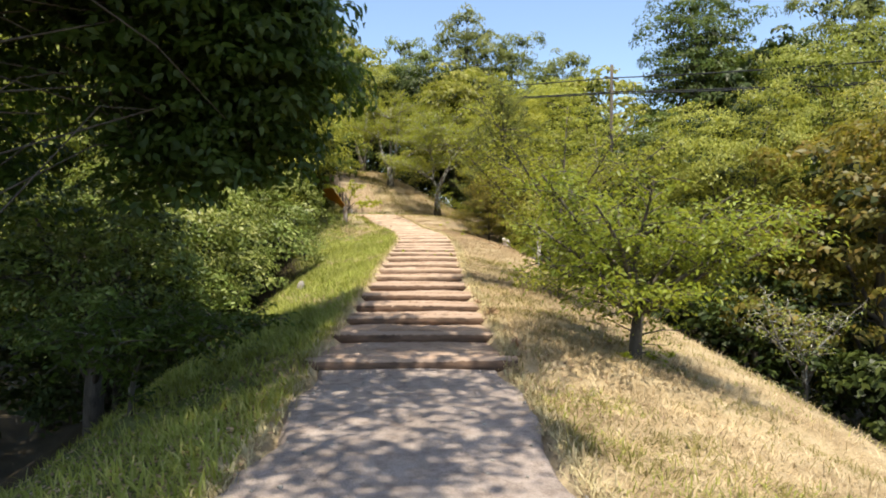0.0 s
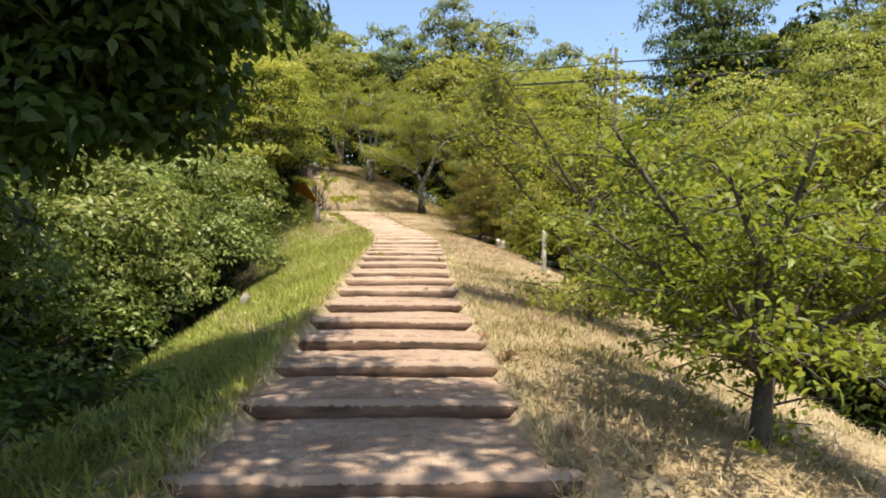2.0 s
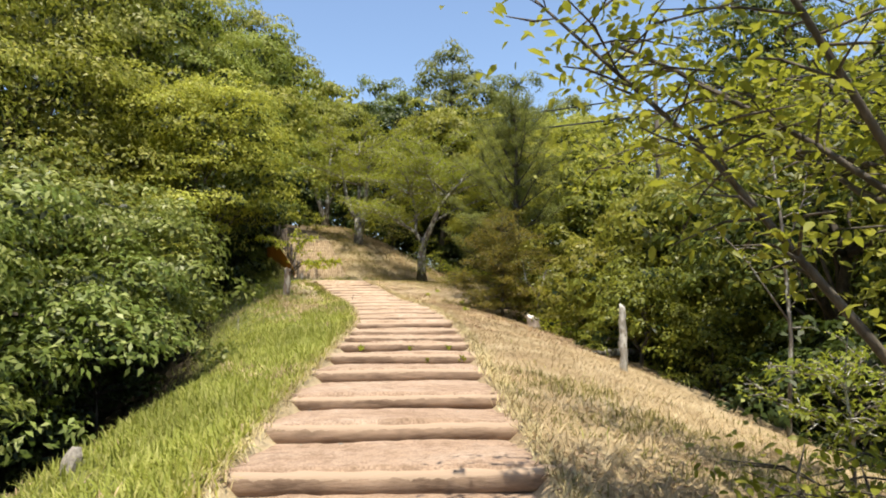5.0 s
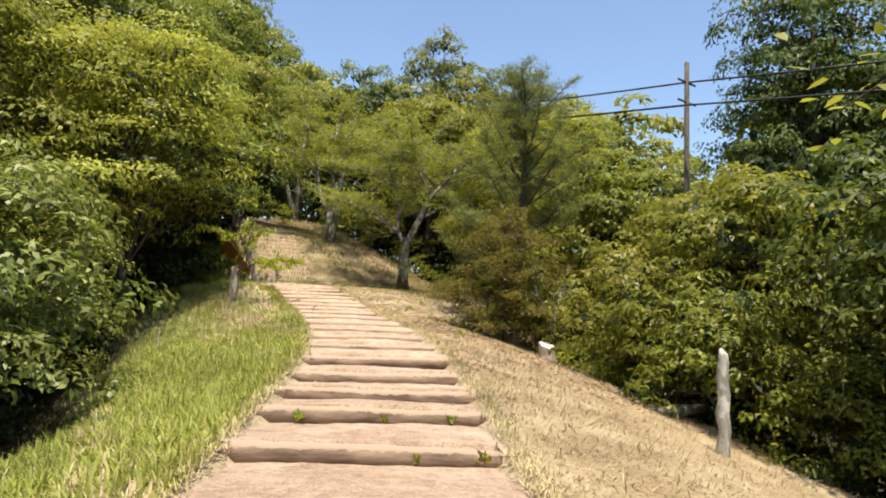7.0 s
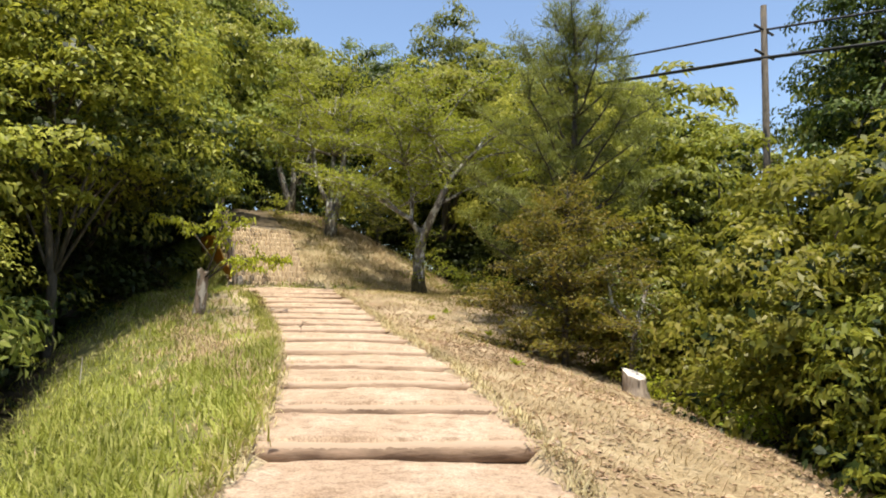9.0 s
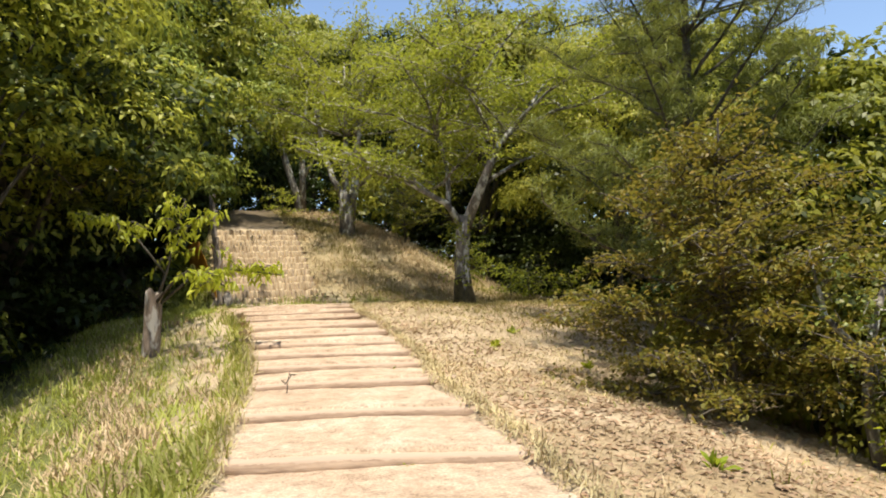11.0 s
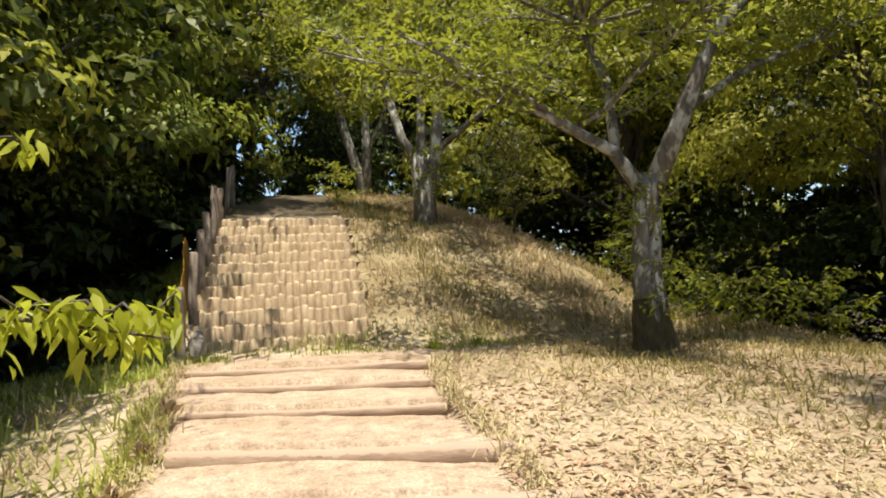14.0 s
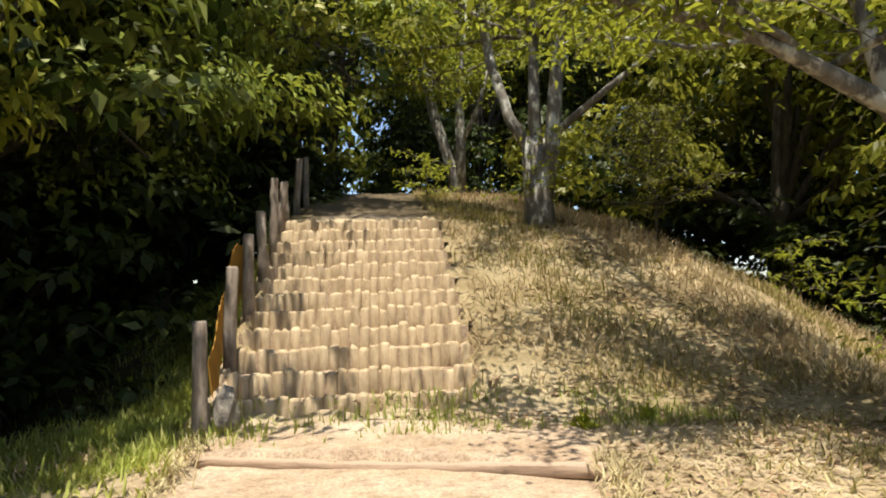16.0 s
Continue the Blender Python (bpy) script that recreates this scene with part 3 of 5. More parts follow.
def build_upper_stair():
    rng = np.random.default_rng(5)
    st = thing("log_staircase", (0, 0, 0), "steep staircase of upright log stubs set side by side", "stairs", kind="structure")
    turn = Matrix.Rotation(STAIR_TURN, 4, "Z")
    stubs = []
    for v in range(5):
        r = 0.0435
        V, F = tube([(0, 0, -0.3), (0.002 * v, 0, -0.15), (0, 0.003 * v, -0.015), (0, 0, 0.004)], [r, r * 1.03, r, r * 0.8], 9, 0.05, rng)
        stubs.append(mesh_of("stub", V, F, STUB_WOOD, True))
    for k in range(STAIR_STEPS):
        s = k * STAIR_RUN + 0.05
        z = 2.38 + (k + 1) * STAIR_RISE
        n = 23
        for i in range(n):
            w = -STAIR_WIDE / 2 + (i + 0.5) * STAIR_WIDE / n + rng.normal(0, 0.006)
            x = STAIR_AT[0] + s * AX[0] + w * BX[0]
            y = STAIR_AT[1] + s * AX[1] + w * BX[1]
            ob = part("log_stub", stubs[rng.integers(5)], st)
            ob.matrix_basis = Matrix.Translation((x, y, z + rng.normal(0, 0.012))) @ Matrix.Rotation(rng.uniform(0, 6), 4, "Z") @ Matrix.Rotation(rng.normal(0, 0.03), 4, "X")
        # soil packed between the stubs, then the earth behind the row
        V = [(STAIR_AT[0] + (s - 0.018 + 0.06 * j) * AX[0] + w * BX[0], STAIR_AT[1] + (s - 0.018 + 0.06 * j) * AX[1] + w * BX[1], z + (-0.02 if up else -0.3))
             for w in np.linspace(-STAIR_WIDE / 2 - 0.04, STAIR_WIDE / 2 + 0.04, 12) for j, up in ((0, 0), (0, 1), (1, 1), (1, 0))]
        F = [(4 * q + a, 4 * q + 4 + a, 4 * q + 5 + a, 4 * q + 1 + a) for q in range(11) for a in range(3)] + [(0, 1, 2, 3), (47, 46, 45, 44)]
        part("soil_fill", mesh_of("soil_fill", V, F, EARTH), st)
        ny, nx = 4, 14
        V = []
        for j in range(ny):
            for i in range(nx):
                ss = s + 0.03 + (STAIR_RUN if k < STAIR_STEPS - 1 else 0.5) * j / (ny - 1)
                w = -STAIR_WIDE / 2 - 0.05 + (STAIR_WIDE + 0.15) * i / (nx - 1)
                V.append((STAIR_AT[0] + ss * AX[0] + w * BX[0], STAIR_AT[1] + ss * AX[1] + w * BX[1], z - 0.025 + 0.01 * math.sin(9 * w + 5 * ss)))
        ii = (np.arange(ny - 1)[:, None] * nx + np.arange(nx - 1)[None]).ravel()
        part("tread", mesh_of("stair_tread", np.array(V), np.stack([ii, ii + 1, ii + 1 + nx, ii + nx], 1), EARTH, True), st)


build_upper_stair()


def stair_point(s, w, z=0.0):
    return (STAIR_AT[0] + s * AX[0] + w * BX[0], STAIR_AT[1] + s * AX[1] + w * BX[1], z)


def stair_height(s):
    return 2.52 + max(0.0, min(s, 3.6)) * 0.475


def build_posts():
    rng = np.random.default_rng(11)
    spots = [(-0.3, 0.74), (0.55, 0.62), (1.3, 0.6), (2.05, 0.56), (2.75, 0.7), (3.3, 0.5), (3.7, 0.35), (4.9, 0.7), (6.2, 0.7)]
    for s, h in spots:
        lean = rng.normal(0, 0.03)
        V, F = tube([(0, 0, -0.35), (0, 0, 0.1), (lean * 0.5, 0, h * 0.5), (lean, 0, h - 0.02), (lean, 0, h)], [0.05, 0.052, 0.049, 0.048, 0.040], 10, 0.05, rng)
        ob = new("wooden_post", mesh_of("wooden_post", V, F, WOOD_GREY, True))
        x, y, _ = stair_point(s, -0.95)
        ob.location = (x, y, (stair_height(s) if s < 3.4 else gz(x, y)) + (0.10 if s > 0 else -0.16))
        tagged(ob, "weathered round wooden post standing beside the log stairs", "post", "posts beside the stairs")
    # ochre sheets run beside the stair, drawing away from it down the bank
    out = radians(27)
    for a, b in ((0.0, 0.95), (0.97, 2.0), (2.02, 3.1), (3.12, 4.2)):
        n = 7
        V = []
        for k in range(n):
            t = a + (b - a) * k / (n - 1)
            x, y = -4.93 - t * math.sin(out), 33.85 + t * math.cos(out)
            top = 2.80 + 0.48 * min(t, 2.3) + 0.03 * max(0, t - 2.3) - 0.03 * math.sin(3.1 * k / (n - 1))
            for z, lean in ((min(gz(x, y), top - 0.25) - 0.12, 0.0), (top, 0.05)):
                for thick in (0.0, 0.012):
                    V.append((x - lean - thick + 0.012 * math.sin(6 * t), y, z))
        F = []
        for k in range(n - 1):
            o = 4 * k
            F += [(o, o + 2, o + 6, o + 4), (o + 1, o + 5, o + 7, o + 3), (o + 2, o + 3, o + 7, o + 6), (o, o + 4, o + 5, o + 1)]
        F += [(0, 1, 3, 2), (4 * n - 4, 4 * n - 2, 4 * n - 1, 4 * n - 3)]
        tagged(new("ochre_panel", mesh_of("ochre_panel", V, F, OCHRE)), "weathered ochre sheet standing on the bank beside the log stairs", "panel", "sheets beside the stairs")


build_posts()

# ---------------------------------------------------------------- trees


def twigs_and_leaves(stems, rng, twigs, reach, leaves_per, length, width, start=0.35, flat=0.5, spread=0.16, droop=0.3, fine=False):
    """Fine twigs off the main limbs, and leaves along them."""
    pieces, P, N = [], [], []
    for pts, rad in stems:
        pts, rad = np.asarray(pts, float), np.asarray(rad, float)
        pieces.append(tube(pts, rad, 8 if rad[0] > 0.06 else 6, 0.05, rng))
        seg = np.linalg.norm(np.diff(pts, axis=0), axis=1)
        cum = np.concatenate([[0], np.cumsum(seg)])
        n = max(2, int(twigs * cum[-1]))
        for k in range(n):
            u = cum[-1] * (start + (1 - start) * (k + rng.random()) / n)
            p = np.array([np.interp(u, cum, pts[:, a]) for a in range(3)])
            r = np.interp(u, cum, rad)
            az = rng.uniform(0, 2 * np.pi)
            d = unit(np.array([math.cos(az), math.sin(az), rng.normal(0.25, 0.3) * (1.4 - flat)]))
            ln = reach * rng.uniform(0.4, 1.15)
            q1 = p + d * ln * 0.5 + np.array([0, 0, 0.06 * ln])
            q2 = p + d * ln + np.array([0, 0, -droop * 0.25 * ln]) + rng.standard_normal(3) * 0.06
            pieces.append(tube([p, q1, q2], [min(r * 0.5, 0.014), 0.007, 0.003], 4, cap=False))
            m = max(3, int(leaves_per * ln))
            t = rng.uniform(0.15, 1.08, m)[:, None]
            base = np.where(t < 0.5, p + (q1 - p) * t * 2, q1 + (q2 - q1) * (t * 2 - 1))
            P.append(base + rng.standard_normal((m, 3)) * spread * np.array([1, 1, 0.4]))
            N.append(np.array([0, 0, 1.0]) + rng.standard_normal((m, 3)) * 0.45)
    V, F = joined(pieces)
    make = leaf_blades if fine else leaf_quads
    LV, LF = make(np.concatenate(P), np.concatenate(N), length, width, rng, droop)
    return V, F, LV, LF


def limb_tree(name, at, stems, label, leaf_mat, bark, seed, twigs=6, reach=0.7, leaves_per=40, length=0.085, width=0.045, category="tree", **more):
    rng = np.random.default_rng(seed)
    V, F, LV, LF = twigs_and_leaves(stems, rng, twigs, reach, leaves_per, length, width, **more)
    t = thing(name, at, label, category)
    part("trunk", mesh_of("trunk", V, F, bark, True), t)
    part("crown", mesh_of("crown", LV, LF, leaf_mat), t)
    return t


def spray(rng, origin, radius, count, length, lift, bend=0.3, r_end=0.012, az0=0.0, az1=6.283):
    """Limbs that spread out from one fork."""
    out = []
    for k in range(count):
        az = az0 + (az1 - az0) * (k + 0.5) / count + rng.normal(0, 0.2)
        el = lift * rng.uniform(0.7, 1.25)
        ln = length * rng.uniform(0.75, 1.15)
        d = np.array([math.cos(az) * math.cos(el), math.sin(az) * math.cos(el), math.sin(el)])
        p = np.array(origin, float)
        pts, rad = [p], [radius]
        for j in range(1, 6):
            t = j / 5
            dd = unit(d + np.array([0, 0, -bend * t]) + rng.standard_normal(3) * 0.12)
            p = p + dd * ln / 5
            pts.append(p)
            rad.append(radius * (1 - t) + r_end * t)
        out.append((pts, rad))
    return out


R = np.random.default_rng(21)

# small spreading cherry beside the first steps
stems = [([(0, 0, -0.3), (0.02, 0, 0.25), (0.06, 0.02, 0.6)], [0.1, 0.075, 0.07])]
stems += spray(R, (0.05, 0.02, 0.5), 0.032, 5, 2.0, 0.72, 0.12, az0=-1.0, az1=2.2)
stems += spray(R, (0.05, 0.02, 0.5), 0.032, 4, 1.35, 0.65, 0.2, az0=2.2, az1=5.1)
stems += spray(R, (0.05, 0.02, 0.6), 0.036, 10, 1.9, 0.95, 0.2)
limb_tree("cherry_tree", (2.4, 8.2, gz(2.4, 8.2)), stems, "small spreading cherry tree with yellow-green leaves in dry grass", LEAF_CHERRY, BARK_DARK, 31,
          twigs=11, reach=0.58, leaves_per=80, length=0.08, width=0.036, spread=0.11, fine=True)

# taller thin cherry with bare lower limbs
stems = [([(0, 0, -0.3), (0.0, 0, 0.6), (0.02, 0, 1.5), (0.1, 0.1, 2.6), (0.2, 0.3, 3.7)], [0.045, 0.032, 0.027, 0.018, 0.008]),
         ([(0.0, 0, 0.6), (-0.45, 0.1, 1.25), (-1.1, 0.2, 2.1), (-1.9, 0.3, 2.9)], [0.028, 0.024, 0.016, 0.006]),
         ([(0.0, 0, 1.45), (-0.5, -0.1, 2.2), (-1.1, -0.2, 3.1), (-1.6, -0.2, 3.9)], [0.026, 0.02, 0.013, 0.006]),
         ([(0.0, 0, 0.4), (0.5, 0.1, 0.9), (1.0, -0.2, 1.5), (1.4, -0.3, 2.4)], [0.028, 0.022, 0.014, 0.006]),
         ([(0.05, 0.05, 1.9), (-0.1, 0.9, 2.25), (-0.45, 1.8, 2.5), (-1.05, 2.75, 2.5)], [0.02, 0.016, 0.011, 0.004])]
stems += spray(R, (0.02, 0, 1.6), 0.02, 8, 2.0, 0.8, 0.2, az0=-1.0, az1=2.6)
stems += spray(R, (0.0, 0, 0.1), 0.012, 7, 0.95, 0.7, 0.3, 0.004)
limb_tree("cherry_tree", (2.2, 12.4, gz(2.2, 12.4)), stems, "slender cherry tree with leaning limbs and airy green leaves", LEAF_CHERRY, BARK_DARK, 32,
          twigs=10, reach=0.55, leaves_per=52, length=0.08, width=0.038, start=0.35, fine=True)

# old cherries on the mound
stems = [([(0, 0, -0.4), (0.02, 0, 0.15), (0.0, 0.05, 0.8), (0.05, 0.1, 1.45), (0.12, 0.1, 1.7)], [0.25, 0.18, 0.145, 0.14, 0.12]),
         ([(0.1, 0.1, 1.5), (0.45, 0.0, 2.3), (0.75, -0.1, 3.0), (1.4, -0.1, 3.7), (2.0, 0.2, 4.6)], [0.108, 0.092, 0.07, 0.045, 0.016]),
         ([(0.05, 0.1, 1.5), (-0.25, 0.0, 1.95), (-1.0, -0.3, 2.35), (-2.0, -0.5, 2.7), (-3.0, -0.6, 3.0)], [0.095, 0.065, 0.045, 0.026, 0.01]),
         ([(-0.2, 0.1, 1.9), (-0.2, 0.5, 2.8), (-0.5, 0.7, 3.8), (-0.6, 0.8, 4.8)], [0.06, 0.05, 0.035, 0.012]),
         ([(0.75, -0.1, 3.0), (0.4, -0.4, 3.7), (0.0, -0.6, 4.4), (-0.4, -0.7, 5.0)], [0.045, 0.035, 0.02, 0.01]),
         ([(0.45, 0.0, 2.3), (1.2, 0.5, 2.8), (2.2, 0.8, 3.2), (3.0, 0.9, 3.5)], [0.05, 0.035, 0.02, 0.01])]
stems += spray(R, (-0.6, 0.0, 2.2), 0.03, 4, 2.2, 0.45, 0.25)
stems += spray(R, (1.0, 0.0, 3.3), 0.03, 7, 2.6, 0.5, 0.25)
stems += spray(R, (-0.4, 0.4, 3.4), 0.028, 7, 2.6, 0.5, 0.3)
stems += spray(R, (0.3, -0.2, 4.2), 0.025, 6, 2.2, 0.7, 0.3)
forked = limb_tree("cherry_tree", (-0.3, 34.0, gz(-0.3, 34.0)), stems, "old forked cherry tree with pale lichened bark", LEAF_CHERRY, BARK, 33,
          twigs=9, reach=0.75, leaves_per=56, length=0.09, width=0.04, start=0.4)

V, F = tube([(0, 0, -0.3), (0.02, 0, 0.12), (0.01, 0.02, 0.3), (0.005, 0.03, 0.42), (0.0, 0.035, 0.5)], [0.28, 0.205, 0.186, 0.174, 0.155], 16, 0.06, R)
part("moss", mesh_of("moss", V, F, MOSS, True), forked, "dark brown moss round the foot of the trunk")
stems = [([(0, 0, -0.4), (0.0, 0, 0.3), (-0.05, 0, 1.15)], [0.24, 0.19, 0.16]),
         ([(-0.08, 0, 1.0), (-0.35, 0, 1.45), (-0.6, 0.1, 2.3), (-0.8, 0.2, 3.6), (-1.2, 0.2, 4.8)], [0.10, 0.08, 0.07, 0.05, 0.02]),
         ([(-0.02, 0, 1.1), (-0.02, 0.1, 1.8), (0.02, 0.1, 3.0), (0.0, 0.2, 4.6)], [0.10, 0.08, 0.06, 0.02]),
         ([(0.05, 0, 0.35), (0.2, 0, 1.1), (0.32, 0, 2.2), (0.4, 0.1, 3.4), (0.7, 0.1, 4.8)], [0.13, 0.11, 0.09, 0.06, 0.02]),
         ([(0.25, 0, 1.2), (1.0, -0.2, 1.7), (1.9, -0.3, 2.3), (2.8, -0.3, 3.1)], [0.06, 0.045, 0.03, 0.012])]
stems += spray(R, (0.0, 0.1, 2.6), 0.03, 8, 2.6, 0.45, 0.25)
stems += spray(R, (0.0, 0.1, 3.9), 0.028, 8, 2.5, 0.5, 0.25)
limb_tree("cherry_tree", (-3.05, 38.3, gz(-3.05, 38.3)), stems, "old cherry tree with several pale stems on the mound", LEAF_CHERRY, BARK, 34,
          twigs=8, reach=0.8, leaves_per=50, length=0.10, width=0.045, start=0.45)

stems = [([(0, 0, -0.4), (-0.1, 0, 0.5), (-0.45, 0, 1.7), (-0.8, 0.1, 3.2), (-1.0, 0.2, 4.6)], [0.17, 0.13, 0.11, 0.08, 0.02]),
         ([(0.05, 0, 0.1), (0.08, 0, 1.2), (0.05, 0.1, 2.4), (0.3, 0.1, 4.2)], [0.13, 0.11, 0.08, 0.02]),
         ([(0.08, 0, 1.1), (0.5, 0, 1.9), (0.8, 0, 2.9)], [0.06, 0.05, 0.02])]
stems += spray(R, (-0.3, 0.1, 2.5), 0.035, 8, 2.2, 0.45, 0.25)
limb_tree("cherry_tree", (-5.2, 43.0, gz(-5.2, 43.0)), stems, "leaning double-stemmed cherry tree at the wood's edge", LEAF_CHERRY, BARK, 35,
          twigs=7, reach=0.8, leaves_per=28, length=0.12, width=0.06, start=0.45)

# forest kinds, each built once and then repeated at other sizes


def forest_tree(name, label, h, r, lobes_n, leaves, length, width, leaf_mat, seed, trunk_r=0.16, low=0.2, **more):
    rng = np.random.default_rng(seed)
    lb = lobed(rng, h, r, lobes_n, low)
    t = thing(name, (0, 0, 0), label, "tree", "trees of the wood")
    part("trunk", limbs_mesh("trunk", lb, trunk_r, BARK_DARK, seed), t)
    part("crown", crown_mesh("crown", lb, leaves, length, width, leaf_mat, seed, **more), t)
    # inner leaves carry the crown's inner shade in their dark colour
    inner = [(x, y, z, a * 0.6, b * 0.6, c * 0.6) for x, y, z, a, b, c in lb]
    part("inner_leaves", crown_mesh("inner_leaves", inner, leaves // 11, length * 1.25, width * 1.5, LEAF_INNER_SHADE, seed + 300, clump=10, spread=0.3, fill=0.3), t, "inner leaves coloured dark for the shade inside the crown")
    return t


KINDS = {
    "oak": forest_tree("oak_tree", "leafy evergreen oak with lumpy grey-green crown", 8, 3.2, 20, 15500, 0.17, 0.08, LEAF_OAK, 41, clump=60, spread=0.38, fill=0.08),
    "laurel": forest_tree("laurel_tree", "dense laurel tree with glossy green leaves", 5.5, 2.6, 14, 20000, 0.13, 0.058, LEAF_LAUREL, 42, low=0.36, clump=100, spread=0.46, fill=0.02),
    "grand": forest_tree("oak_tree", "tall evergreen oak with heavy rounded heads of leaves", 13, 4.7, 34, 42000, 0.165, 0.078, LEAF_OAK, 57, 0.24, low=0.22, clump=130, spread=0.80, fill=0.03),
    "maple": forest_tree("maple_tree", "bright green broadleaf tree in the wood", 6, 2.8, 18, 15000, 0.17, 0.09, LEAF_BRIGHT, 43, low=0.18, fill=0.4),
    "shade": forest_tree("camphor_tree", "tall evergreen tree of the wood, leaves coloured dark as shade", 10, 3.6, 22, 13000, 0.26, 0.12, LEAF_SHADE_DARK, 44, 0.2),
    "high": forest_tree("oak_tree", "evergreen oak with a high spreading crown", 8, 3.2, 20, 17500, 0.165, 0.078, LEAF_OAK, 49, low=0.36, clump=60, spread=0.38, fill=0.08),
    "lime": forest_tree("oak_tree", "evergreen oak, yellow-green drooping clusters with sunlight put in the colour", 8, 3.2, 22, 26000, 0.14, 0.062, LEAF_SUNLIT_LIME, 54, 0.09, low=0.36, fill=0.05, spread=0.58, clump=110),
    "tan": forest_tree("chinquapin_tree", "evergreen tree with tan-tipped olive clusters", 8, 3.2, 22, 34000, 0.105, 0.048, LEAF_TAN, 55, low=0.3, fill=0.15, spread=0.4, clump=60),
    "tall": forest_tree("broadleaf_tree", "tall dark green broadleaf tree standing above the scrub", 15, 3.6, 26, 26000, 0.19, 0.09, LEAF_DEEP, 56, 0.22, low=0.3, clump=50, spread=0.5),
    "hollow": forest_tree("camphor_tree", "evergreen tree shading a dark hollow", 6.5, 3.0, 16, 15000, 0.16, 0.072, LEAF_DEEP, 53, low=0.42),
    "skypine": forest_tree("hill_pine", "distant pine with flat open tiers", 16, 3.6, 13, 9000, 0.36, 0.10, NEEDLE, 50, 0.2, 0.5, spread=0.5),
    "rust": forest_tree("maple_tree", "maple with rust-tinged olive leaves", 6, 2.6, 16, 12000, 0.18, 0.085, LEAF_WARM, 52, 0.12, 0.15),
    "far": forest_tree("hill_tree", "distant green tree on the hill", 10, 4.0, 18, 7600, 0.35, 0.18, LEAF_OAK, 45, 0.2, spread=0.55),
    "bush": forest_tree("bush", "leafy green bush at the wood's edge", 2.4, 1.6, 14, 7500, 0.12, 0.055, LEAF_BRIGHT, 47, 0.05, 0.05, spread=0.22, clump=26),
    "darkbush": forest_tree("bush", "green bush with the shade of the wood put in its colour", 2.4, 1.8, 14, 4000, 0.155, 0.075, LEAF_SHADE_DARK, 48, 0.05, 0.05, spread=0.24, clump=26),
}
PLACED = set()


def plant(kind, x, y, h, wide=1.0, turn=0.0, sink=0.15, z=None):
    src = KINDS[kind]
    full = {"tall": 15, "lime": 8, "tan": 8, "hollow": 6.5, "high": 8, "grand": 13, "skypine": 16, "rust": 6, "oak": 8, "laurel": 5.5, "maple": 6, "shade": 10, "far": 10, "bush": 2.4, "darkbush": 2.4}[kind]
    k = h / full
    m = Matrix.Translation((x, y, (gz(x, y) if z is None else z) - sink)) @ Matrix.Rotation(turn, 4, "Z") @ Matrix.Diagonal((k * wide, k * wide, k, 1))
    if kind not in PLACED:
        PLACED.add(kind)
        src.matrix_basis = m
        return src
    ob = copy_thing(src, Matrix.Identity(4))
    ob.matrix_basis = m
    return ob


